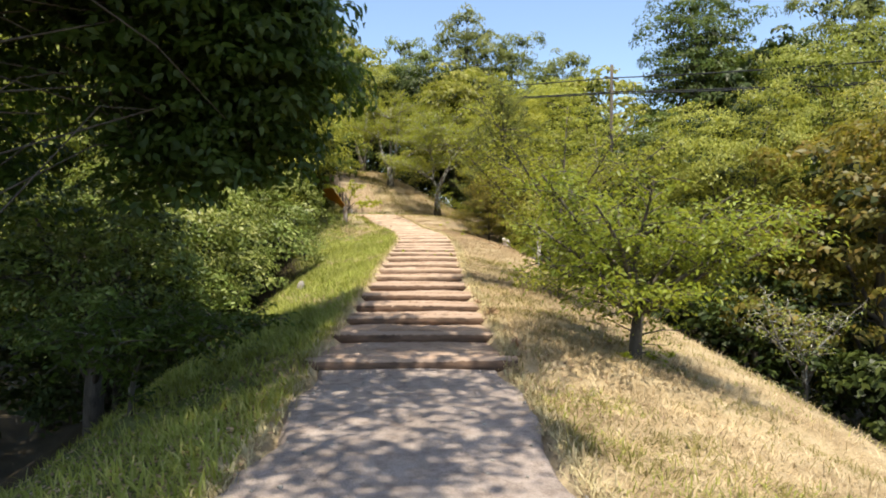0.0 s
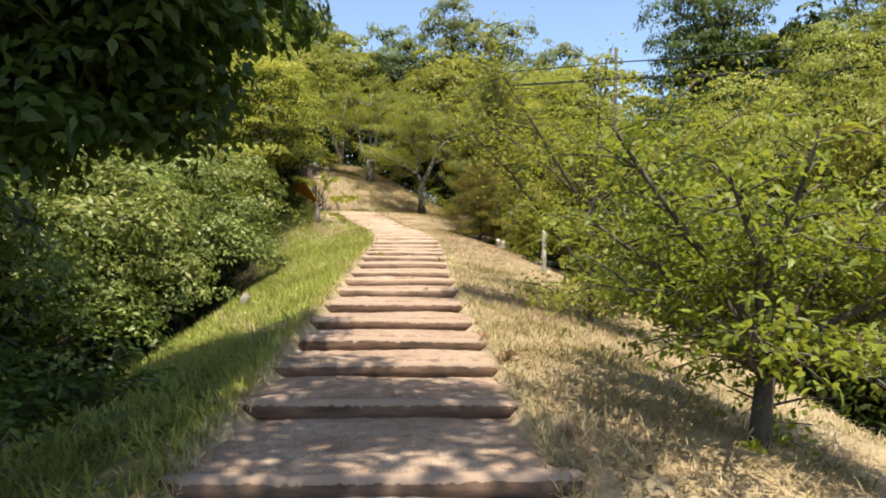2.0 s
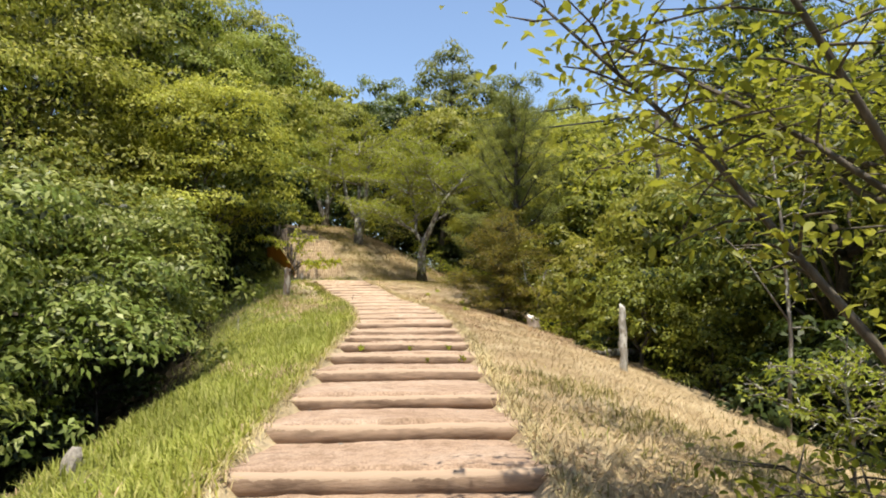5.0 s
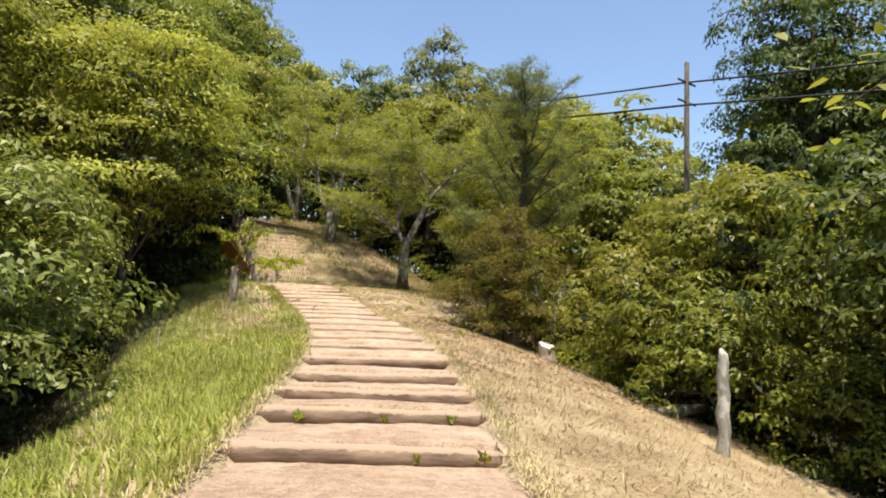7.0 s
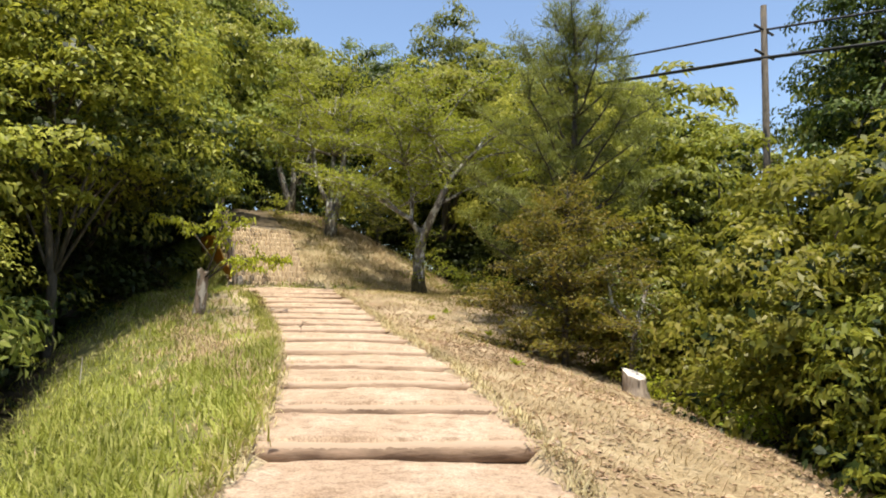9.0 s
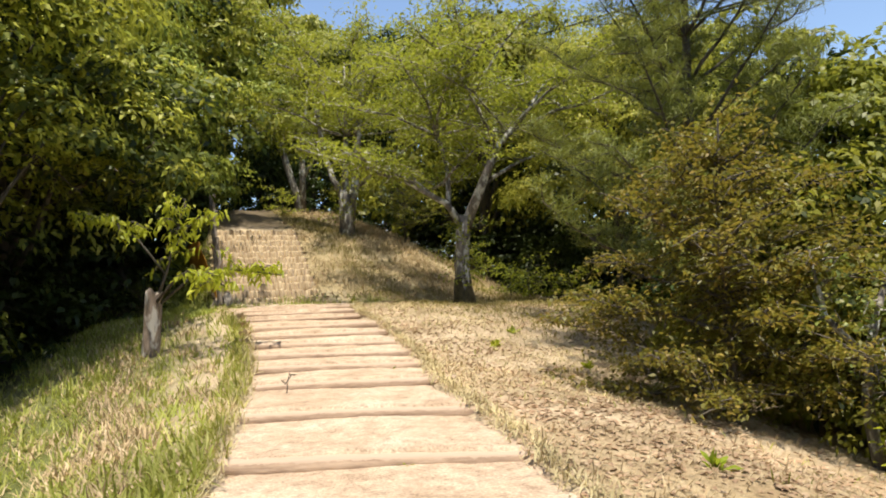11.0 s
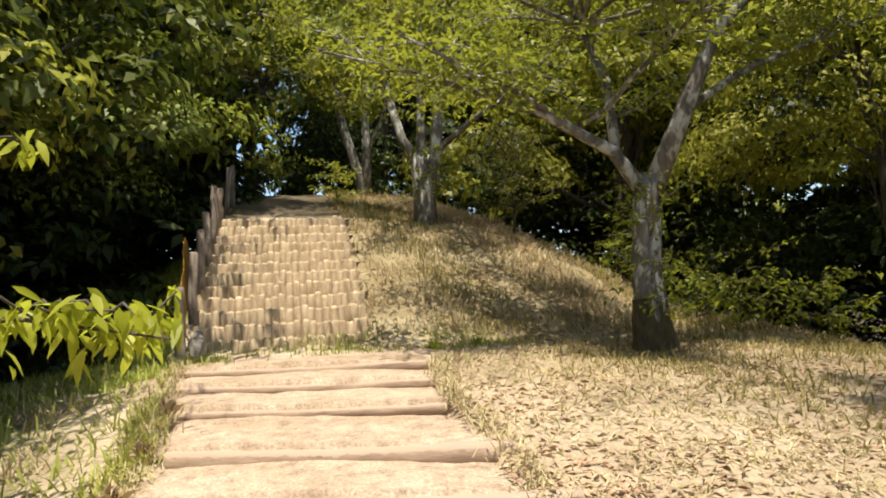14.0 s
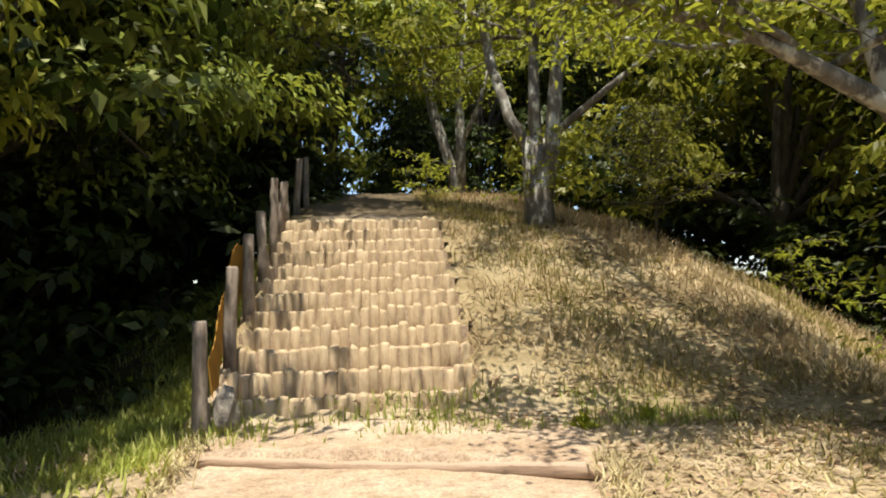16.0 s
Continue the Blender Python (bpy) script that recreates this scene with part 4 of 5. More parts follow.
WOOD = [
    # along the lower slope, beside the start
    ("laurel", -6.0, 11.2, 4.4, 1.1, 0.3), ("laurel", -6.8, 14.8, 5.2, 1.05, 1.7), ("laurel", -7.0, 18.4, 5.4, 1.05, 2.9),
    ("laurel", -7.2, 22.0, 5.8, 1.05, 4.0), ("tan", -8.2, 25.4, 5.6, 1.1, 0.9), ("lime", -7.0, 29.5, 7.6, 0.98, 2.2),
    ("shade", -11.0, 11.5, 9.0, 0.9, 0.4), ("grand", -10.4, 17.0, 10.5, 0.9, 1.1), ("grand", -12.0, 22.0, 12.4, 0.95, 2.0),
    ("grand", -12.3, 27.0, 13.8, 0.95, 3.1), ("grand", -11.8, 32.4, 15.3, 0.85, 4.4), ("hollow", -8.3, 32.7, 7.4, 1.0, 0.5), ("grand", -9.7, 34.6, 12.5, 0.8, 2.9),
    ("high", -8.8, 38.2, 8.8, 1.05, 1.5), ("shade", -10.9, 41.4, 10.5, 0.8, 2.5), ("high", -5.6, 47.4, 8.5, 0.8, 1.0), ("shade", -11.5, 37.5, 11.0, 1.1, 3.5),
    ("far", -16, 22, 17, 1.0, 0.2), ("far", -15, 39, 17, 0.9, 2.2), ("high", -8.8, 42.4, 11.0, 0.8, 0.3), ("high", -10.0, 47.6, 12.5, 0.75, 2.3), ("far", -14.5, 56, 17, 0.8, 0.4), ("far", -7.2, 53, 12, 0.75, 4.1),
    # behind the mound
    ("shade", -2.2, 47.5, 10.0, 0.9, 1.9), ("shade", 8.8, 43.0, 9.5, 0.9, 0.7), ("shade", 4.4, 46.5, 9.5, 0.9, 2.7), ("maple", 0.8, 42.5, 8.8, 0.85, 2.6), ("oak", -5.0, 51, 9.5, 0.9, 3.6), ("far", 1.0, 52, 12, 1.0, 3.7),
    ("far", 4.5, 58, 12, 1.1, 5.5), ("far", -8.6, 59, 12, 0.9, 0.9),
    # the far side, from the mound back to the start
    ("lime", 3.7, 37.4, 7.4, 0.85, 0.4), ("lime", 6.4, 42.0, 10.0, 0.85, 1.5), ("oak", 8.5, 38, 8.0, 1.0, 2.4), ("tall", 13.2, 34, 15.5, 0.85, 3.0),
    ("shade", 15.6, 31, 13, 0.8, 4.0), ("shade", 9.5, 27.5, 8.5, 0.8, 5.1), ("maple", 5.6, 31.5, 5.2, 1.0, 0.8), ("maple", 6.2, 27, 5.5, 1.0, 1.8),
    ("oak", 7.6, 22.5, 6.0, 0.9, 2.8), ("maple", 5.2, 23.5, 4.6, 1.0, 3.9), ("tan", 7.5, 16.9, 6.8, 0.9, 4.9), ("rust", 8.7, 13.0, 6.4, 0.95, 0.2), ("hollow", 6.4, 19.8, 5.8, 0.95, 2.2), ("oak", 10.5, 19.5, 7.5, 0.95, 3.2),
    ("rust", 11.4, 16.6, 8.0, 1.0, 1.0), ("skypine", -2.5, 59, 16.5, 0.9, 0.3), ("skypine", 2.2, 60, 19.5, 0.85, 1.3), ("skypine", 6.5, 61, 19, 0.85, 2.3), ("skypine", 11, 62, 19, 0.85, 3.3),
    ("skypine", 19, 44, 16, 1.0, 4.3), ("skypine", 22, 36, 18, 0.9, 5.3),
    ("grand", 15.5, 25.5, 12.0, 0.8, 1.3), ("tan", 14.5, 19, 9.5, 0.95, 2.3), ("far", 17, 37, 14, 1.0, 3.3), ("far", 10, 48, 13, 1.0, 4.4),
]
for k, x, y, h, wide, turn in WOOD:
    plant(k, x, y, h, wide, turn)
# darkbush fills hollows and sky gaps; its colour carries their shade
for k, x, y, h, wide, turn in [
    ("bush", 3.3, 27.9, 1.7, 0.9, 0.7), ("bush", 3.9, 22.0, 2.0, 0.9, 1.2), ("darkbush", 4.6, 23.4, 2.2, 0.9, 0.2), ("bush", 4.1, 24.4, 2.5, 0.9, 2.2), ("bush", 4.7, 26.0, 2.2, 0.9, 3.2),
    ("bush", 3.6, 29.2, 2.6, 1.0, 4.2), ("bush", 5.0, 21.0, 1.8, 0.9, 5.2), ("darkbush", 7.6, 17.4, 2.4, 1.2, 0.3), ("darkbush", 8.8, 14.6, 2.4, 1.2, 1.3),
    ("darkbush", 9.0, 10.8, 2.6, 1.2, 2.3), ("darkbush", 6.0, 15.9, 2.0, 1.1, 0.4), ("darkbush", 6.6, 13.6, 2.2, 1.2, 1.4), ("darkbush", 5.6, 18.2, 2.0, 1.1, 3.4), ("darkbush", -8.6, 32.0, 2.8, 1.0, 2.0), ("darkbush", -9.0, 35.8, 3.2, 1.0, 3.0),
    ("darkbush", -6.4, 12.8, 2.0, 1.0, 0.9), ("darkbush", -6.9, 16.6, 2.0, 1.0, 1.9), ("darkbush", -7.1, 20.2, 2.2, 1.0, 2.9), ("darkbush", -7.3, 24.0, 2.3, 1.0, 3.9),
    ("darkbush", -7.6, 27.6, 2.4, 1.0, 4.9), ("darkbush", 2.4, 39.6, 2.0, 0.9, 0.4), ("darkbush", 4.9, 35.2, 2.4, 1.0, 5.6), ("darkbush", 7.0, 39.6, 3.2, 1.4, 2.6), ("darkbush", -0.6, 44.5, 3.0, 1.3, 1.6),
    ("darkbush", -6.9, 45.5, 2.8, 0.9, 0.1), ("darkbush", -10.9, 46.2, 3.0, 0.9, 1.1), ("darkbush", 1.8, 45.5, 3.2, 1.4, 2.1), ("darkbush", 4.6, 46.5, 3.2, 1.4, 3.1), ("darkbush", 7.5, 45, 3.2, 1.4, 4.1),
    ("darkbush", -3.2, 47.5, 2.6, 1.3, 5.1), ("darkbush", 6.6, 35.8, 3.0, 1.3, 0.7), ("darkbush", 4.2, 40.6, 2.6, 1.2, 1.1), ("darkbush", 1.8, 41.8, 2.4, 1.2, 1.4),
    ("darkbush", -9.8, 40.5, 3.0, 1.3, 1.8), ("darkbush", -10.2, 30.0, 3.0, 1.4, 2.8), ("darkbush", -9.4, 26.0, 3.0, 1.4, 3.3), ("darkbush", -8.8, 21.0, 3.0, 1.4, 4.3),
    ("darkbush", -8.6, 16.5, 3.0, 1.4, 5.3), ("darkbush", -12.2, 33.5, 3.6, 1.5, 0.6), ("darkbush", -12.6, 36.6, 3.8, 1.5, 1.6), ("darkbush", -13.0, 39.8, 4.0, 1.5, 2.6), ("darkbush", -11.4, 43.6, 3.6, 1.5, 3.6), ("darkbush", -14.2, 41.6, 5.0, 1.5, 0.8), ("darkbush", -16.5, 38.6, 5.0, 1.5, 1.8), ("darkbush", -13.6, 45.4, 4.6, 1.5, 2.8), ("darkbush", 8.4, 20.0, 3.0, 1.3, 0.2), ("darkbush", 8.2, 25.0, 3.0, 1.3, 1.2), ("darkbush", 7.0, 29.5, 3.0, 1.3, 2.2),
]:
    plant(k, x, y, h, wide, turn)

# the big dark tree over the start
lb = [(-6.5, 4.5, 6.0, 3.2, 3.2, 2.6), (-5.4, 7.0, 4.8, 2.0, 2.0, 1.9), (-4.4, 6.0, 6.8, 2.6, 2.6, 1.8), (-9.0, 6.5, 4.5, 2.6, 2.6, 3.0), (-8.8, 8.4, 6.5, 2.4, 2.4, 2.4),
      (-5.0, 7.0, 7.0, 1.8, 1.6, 1.3), (-3.4, 7.6, 6.2, 1.8, 1.6, 1.3), (-4.6, 5.0, 4.6, 1.4, 1.6, 1.4),
      # hanging edge beside the path
      (-2.75, 8.4, 4.6, 1.3, 1.3, 1.5), (-4.2, 8.2, 4.3, 1.5, 1.2, 1.4), (-3.4, 8.8, 5.4, 1.4, 1.3, 1.3), (-2.6, 8.4, 3.6, 1.0, 0.8, 0.8), (-2.2, 8.3, 4.0, 0.7, 0.7, 0.6),
      (-3.6, 8.6, 3.0, 1.0, 0.8, 0.9), (-2.25, 9.4, 3.5, 0.85, 0.8, 0.7), (-3.2, 9.5, 3.2, 0.9, 0.8, 0.8), (-3.0, 9.3, 4.3, 1.1, 0.9, 1.2), (-3.1, 9.2, 2.6, 0.8, 0.7, 0.8),
      (-2.5, 9.3, 3.0, 0.7, 0.7, 0.7), (-4.2, 9.0, 3.3, 0.8, 0.7, 0.8), (-5.1, 8.4, 4.6, 1.3, 1.0, 1.3), (-6.3, 8.6, 4.9, 1.5, 1.2, 1.6), (-6.4, 8.8, 1.8, 1.0, 0.9, 1.4), (-5.9, 8.6, 3.2, 1.0, 0.8, 1.0), (-5.0, 8.0, 5.6, 1.6, 1.2, 1.2),
      # boughs high over the path, out of view, placed to cast its shade
      (-2.6, 4.2, 7.2, 2.2, 2.0, 1.2), (-0.4, 2.8, 7.5, 1.5, 1.5, 0.8), (0.4, 5.0, 7.6, 1.1, 1.0, 0.6), (-1.2, 6.4, 7.5, 1.5, 1.1, 0.8), (-2.7, 7.2, 7.4, 1.5, 1.1, 0.8),
      (-1.7, 8.6, 7.9, 0.9, 0.8, 0.5), (-0.2, 6.2, 7.7, 1.0, 0.9, 0.6), (-3.0, 2.0, 7.2, 1.8, 1.6, 0.9), (-4.4, 3.0, 6.6, 2.0, 1.8, 1.2)]
# smaller sprays droop below the hanging edge
lb += [(-3.5, 9.0, 2.4, 0.9, 0.7, 0.9), (-2.7, 9.0, 2.5, 0.7, 0.6, 0.7)]
lb += [(x + 0.2 * math.sin(7 * k), y + 0.15, z - 0.35 - 0.35 * (k % 3), a * 0.65, b * 0.7, c * 0.7) for k, (x, y, z, a, b, c) in enumerate(lb[8:20])]
big = thing("camphor_tree", (-6.5, 5.0, gz(-6.5, 5.0)), "large dark camphor tree arching over the start of the path", "tree")
lbl = [(x + 6.5, y - 5.0, z - gz(-6.5, 5.0), a, b, c) for x, y, z, a, b, c in lb]
part("trunk", limbs_mesh("trunk", lbl, 0.22, BARK_DARK, 51, 0.22), big)
part("crown", crown_mesh("crown", lbl, 165000, 0.155, 0.078, LEAF_SHADE, 51, clump=44, spread=0.38, fill=0.3), big)

# low dark sapling on the shaded verge under the big tree
Rs = np.random.default_rng(58)
stems = [([(0, 0, -0.3), (0.02, 0, 0.3), (0.12, 0.0, 0.7), (0.36, 0.0, 1.05)], [0.04, 0.032, 0.026, 0.014])]
stems += spray(Rs, (0.12, 0, 0.7), 0.016, 6, 1.35, 0.22, 0.1, 0.004)
stems += spray(Rs, (0.34, 0, 1.0), 0.014, 6, 1.4, 0.12, 0.15, 0.004)
limb_tree("sapling", (-3.5, 7.3, gz(-3.5, 7.3)), stems, "low leaning sapling with flat dark leafy sprays in shade", LEAF_SHADE, BARK_DARK, 59,
          twigs=12, reach=0.4, leaves_per=70, length=0.10, width=0.045, start=0.25, flat=0.8, spread=0.08)

# ---------------------------------------------------------------- stumps, posts, stones


def stump_mesh(r, h, lean, rng, jag=0.03, sides=14):
    rings = []
    for z, k in ((-0.3, 1.3), (0.0, 1.2), (0.08, 1.05), (h * 0.5, 0.97), (h * 0.92, 0.98), (h, 0.93)):
        a = np.arange(sides) * 2 * np.pi / sides
        rr = r * k * (1 + 0.06 * np.sin(3 * a + 1) + 0.03 * rng.standard_normal(sides))
        rings.append(np.stack([rr * np.cos(a) + lean[0] * z, rr * np.sin(a) + lean[1] * z, z + (jag * rng.standard_normal(sides) if z >= h else np.zeros(sides))], -1))
    V = np.concatenate(rings)
    n = len(rings)
    F = [(i * sides + j, i * sides + (j + 1) % sides, (i + 1) * sides + (j + 1) % sides, (i + 1) * sides + j) for i in range(n - 1) for j in range(sides)]
    return V, F, rings[-1]


def cut_face(ring, mat, name="cut_face"):
    c = ring.mean(0)
    V = np.concatenate([ring, ring * 0.5 + c * 0.5 + np.array([0, 0, 0.006]), [c]])
    k = len(ring)
    F = [(j, (j + 1) % k, k + (j + 1) % k, k + j) for j in range(k)] + [(k + j, k + (j + 1) % k, 2 * k) for j in range(k)]
    return mesh_of(name, V, F, mat)


SNAG_BARK = bark_material("lichened_snag_bark", (0.13, 0.115, 0.09), (0.40, 0.37, 0.31), 13, (0.58, 0.56, 0.50))
PALE_CUT = plain("pale_sawn_wood", (0.66, 0.61, 0.54), 0.85)
STUMP_BARK = bark_material("stump_bark", (0.055, 0.034, 0.02), (0.25, 0.19, 0.14), 12, (0.36, 0.33, 0.28))
rng = np.random.default_rng(61)

# sprouting stump beside the upper steps
at = (-4.45, 29.8, gz(-4.45, 29.8) - 0.02)
st = thing("tree_stump", at, "weathered cherry stump sprouting leafy yellow-green shoots", "stump")
V, F, ring = stump_mesh(0.108, 0.82, (0.06, 0.0), rng, 0.04)
part("stump", mesh_of("stump", V, F, STUMP_BARK, True), st)
part("cut_face", cut_face(ring, WOOD_GREY), st, "broken grey top")
shoots = [([(0.08, 0, 0.7), (0.22, 0.0, 1.1), (0.36, -0.05, 1.55), (0.5, -0.1, 2.0)], [0.022, 0.018, 0.012, 0.005]),
          ([(0.1, 0, 0.65), (0.5, -0.02, 0.98), (1.05, -0.05, 1.08), (1.72, -0.12, 0.98)], [0.02, 0.015, 0.010, 0.004]),
          ([(0.1, -0.05, 0.7), (0.45, -0.25, 1.0), (0.85, -0.45, 1.0), (1.2, -0.6, 0.82)], [0.018, 0.014, 0.009, 0.004]),
          ([(0.2, 0, 1.05), (-0.1, -0.1, 1.5), (-0.45, -0.1, 1.75), (-0.85, -0.15, 1.8)], [0.016, 0.013, 0.009, 0.004]),
          ([(0.3, 0.0, 1.4), (0.55, 0.1, 1.75), (0.85, 0.1, 1.85)], [0.012, 0.009, 0.004])]
V, F, LV, LF = twigs_and_leaves(shoots, rng, 9, 0.34, 56, 0.122, 0.043, start=0.42, spread=0.05, droop=1.1, fine=True)
part("shoot", mesh_of("shoot", V, F, BARK_DARK, True), st, "thin dark shoots")
part("leaves", mesh_of("leaves", LV, LF, LEAF_SPROUT), st, "bright yellow-green serrate leaves")

# sawn stump on the dry slope
at = (2.52, 26.08, gz(2.52, 26.08) - 0.02)
st = thing("tree_stump", at, "low sawn tree stump with a pale tilted cut", "stump")
V, F, ring = stump_mesh(0.16, 0.30, (-0.05, 0.02), rng, 0.006, 18)
k = len(ring)
V[-2 * k:, 2] += V[-2 * k:, 1] * 0.34 - V[-2 * k:, 0] * 0.25
ring = V[-k:]
part("stump", mesh_of("stump", V, F, WOOD_GREY, True), st)
part("cut_face", cut_face(ring, PALE_CUT), st, "pale sawn wood")

# bleached dead trunk
V, F = tube([(0, 0, -0.4), (0.0, 0, 0.1), (0.012, 0, 0.25), (0.0, 0.01, 0.42), (0.015, 0.01, 0.6), (0.0, 0.02, 0.78), (0.012, 0.01, 0.92), (-0.005, 0, 1.0), (-0.03, 0, 1.06)],
            [0.075, 0.066, 0.057, 0.062, 0.054, 0.058, 0.05, 0.042, 0.012], 13, 0.11, rng)
snag = new("dead_trunk", mesh_of("dead_trunk", V, F, SNAG_BARK, True))
snag.location = (2.9, 19.9, gz(2.9, 19.9))
tagged(snag, "bleached broken tree trunk standing in dry grass", "dead trunk")


def stone(name, at, size, mat, label, seed, flat=0.6):
    r = np.random.default_rng(seed)
    bm = bmesh.new()
    bmesh.ops.create_icosphere(bm, subdivisions=2, radius=1)
    k = r.uniform(0.7, 1.3, 3)
    cut = [Vector(r.standard_normal(3)).normalized() for _ in range(2)]
    for v in bm.verts:
        c = v.co
        f = 1 + 0.16 * math.sin(3 * c.x * k[0] + seed) + 0.14 * math.sin(4 * c.y * k[1] + 2 * c.z)
        f *= 1 - 0.28 * max(0, c.dot(cut[0]) - 0.45) - 0.5 * max(0, c.dot(cut[1]) - 0.3)
        v.co = Vector((c.x * size * f * k[0], c.y * size * f * k[1], c.z * size * flat * f))
    me = bpy.data.meshes.new(name)
    bm.to_mesh(me)
    bm.free()
    me.materials.append(mat)
    ob = new(name, me)
    ob.location = at
    ob.rotation_euler = (0.1, 0.1, seed)
    return tagged(ob, label, "stone")


stone("rock", (-3.36, 15.5, gz(-3.36, 15.5) + 0.03), 0.14, STONE, "pale rock lying in the green verge", 3, 1.1)
stone("rock", (-3.41, 10.07, gz(-3.41, 10.07) + 0.05), 0.12, BARK_DARK, "dark mossy rock in the shaded grass", 5, 1.2)
sp = stair_point(-0.22, -0.82, 2.5)
slab = stone("rock", sp, 0.10, STONE, "grey stone slab leaning at the foot of the stairs", 9, 1.5)
V, F = tube([(-0.7, -0.35, 0.03), (0.0, 0.0, 0.05), (0.6, 0.45, 0.02)], [0.07, 0.085, 0.06], 10, 0.06, rng)
fl = new("fallen_log", mesh_of("fallen_log", V, F, BARK, True))
fl.location = (3.35, 22.0, gz(3.35, 22.0) + 0.03)
tagged(fl, "short fallen log at the edge of the scrub", "log")
V, F = tube([(0, 0, -0.1), (0, 0, 0.2), (0.01, 0, 0.42)], [0.008, 0.008, 0.006], 6)
stake = new("stake", mesh_of("stake", V, F, WOOD_PALE))
stake.location = (-5.0, 26.6, gz(-5.0, 26.6))
tagged(stake, "thin pale stake in the shaded verge", "stake")

# ---------------------------------------------------------------- pine, bare shrub, pole and cables

Rp = np.random.default_rng(71)
SAP = (-1.6, 38.6)
stems = [([(0, 0, -0.4), (0.05, 0, 1.5), (0.0, 0.05, 3.2), (0.05, 0, 4.8), (0.05, 0, 6.4)], [0.13, 0.10, 0.075, 0.045, 0.012])]
for k in range(8):
    stems += spray(Rp, (0.02, 0, 0.9 + 0.7 * k), 0.03, 5, (2.3, 2.6, 2.7, 2.5, 2.3, 2.0, 1.6, 1.1)[k], 0.3 + 0.08 * k, -0.4, 0.008, az0=k * 1.1, az1=k * 1.1 + 6.28)
pine = limb_tree("pine_tree", (2.7, 30.1, gz(2.7, 30.1)), stems, "young pine with long soft needles and upright shoots", NEEDLE, BARK_DARK, 72,
                 twigs=9, reach=0.42, leaves_per=200, length=0.2, width=0.011, start=0.3, spread=0.06, droop=-0.6)

stems = [([(0, 0, -0.3), (0.02, 0, 0.3), (0.0, 0, 0.8)], [0.05, 0.04, 0.035])]
stems += spray(Rp, (0, 0, 0.3), 0.022, 6, 1.9, 1.0, 0.1, 0.004)
stems += spray(Rp, (0, 0, 0.7), 0.022, 5, 1.6, 0.9, 0.1, 0.004)
limb_tree("shrub", (6.6, 11.9, gz(6.6, 11.9)), stems, "thin many-stemmed shrub with sparse small leaves", LEAF_OAK, BARK, 73,
          twigs=9, reach=0.4, leaves_per=26, length=0.06, width=0.035, category="shrub", start=0.35, spread=0.08)

stems = [([(0, 0, -0.3), (0.02, 0, 0.8), (0.0, 0, 1.8), (0.05, 0, 2.9)], [0.06, 0.045, 0.03, 0.008])]
for k in range(8):
    stems += spray(Rp, (0.01, 0, 0.25 + 0.3 * k), 0.02, 5 if k < 5 else 4, (1.6, 1.65, 1.5, 1.35, 1.15, 0.95, 0.75, 0.6)[k], 0.22 + 0.07 * k, 0.12, 0.004, az0=k * 0.7, az1=k * 0.7 + 6.28)
limb_tree("maple_shrub", (1.92, 27.6, gz(1.92, 27.6)), stems, "bushy shrub with layered reddish-brown and olive leaves", LEAF_WARM, BARK_DARK, 76,
          twigs=13, reach=0.42, leaves_per=105, length=0.062, width=0.032, category="shrub", start=0.25, spread=0.09)

stems = [([(0, 0, -0.3), (0.0, 0, 2.5), (0.1, 0, 5.0), (0.0, 0, 7.5)], [0.16, 0.13, 0.09, 0.02])]
for k in range(6):
    stems += spray(Rp, (0.03, 0, 3.0 + 0.75 * k), 0.045, 4, 2.6 - 0.25 * k, 0.8, -0.1, 0.006, az0=k, az1=k + 6.28)
limb_tree("bare_tree", (10.6, 38.2, gz(10.6, 38.2)), stems, "leafless tree with pinkish-grey twigs behind the pole", LITTER, WOOD_GREY, 77,
          twigs=6, reach=0.8, leaves_per=6, length=0.08, width=0.04, start=0.3, spread=0.2)

# feathery green sapling on the mound
stems = [([(0, 0, -0.2), (0.02, 0, 0.5), (0.0, 0, 1.1), (0.05, 0, 1.8)], [0.03, 0.022, 0.015, 0.004])]
for k in range(5):
    stems += spray(Rp, (0.01, 0, 0.45 + 0.26 * k), 0.012, 5, 1.15 - 0.12 * k, 0.35 + 0.08 * k, 0.25, 0.003, az0=k * 0.8, az1=k * 0.8 + 6.28)
limb_tree("sapling", (SAP[0], SAP[1], gz(*SAP)), stems, "feathery bright green sapling at the edge of the mound", LEAF_BRIGHT, BARK_DARK, 79,
          twigs=9, reach=0.3, leaves_per=60, length=0.06, width=0.026, start=0.2, spread=0.05)

# a bare thin tree and saplings at the edge of the scrub
stems = [([(0, 0, -0.3), (0.1, 0, 1.2), (0.05, 0, 2.6), (-0.1, 0, 4.2)], [0.03, 0.024, 0.018, 0.005]),
         ([(0.08, 0, 1.4), (-0.4, 0.1, 2.2), (-1.0, 0.1, 2.8)], [0.014, 0.01, 0.003]), ([(0.06, 0, 2.2), (0.4, 0.1, 2.9), (0.6, 0.2, 3.8)], [0.012, 0.009, 0.003])]
limb_tree("sapling", (4.1, 17.4, gz(4.1, 17.4)), stems, "thin pale sapling with nearly bare stems", LEAF_CHERRY, BARK, 74,
          twigs=5, reach=0.4, leaves_per=8, length=0.08, width=0.04, spread=0.06)
stems = [([(0, 0, -0.3), (-0.1, 0, 0.5), (-0.05, 0, 1.0), (0.15, 0, 1.6)], [0.06, 0.05, 0.04, 0.02]), ([(-0.05, 0, 0.9), (-0.4, 0, 1.3), (-0.5, 0, 1.9)], [0.035, 0.025, 0.01])]
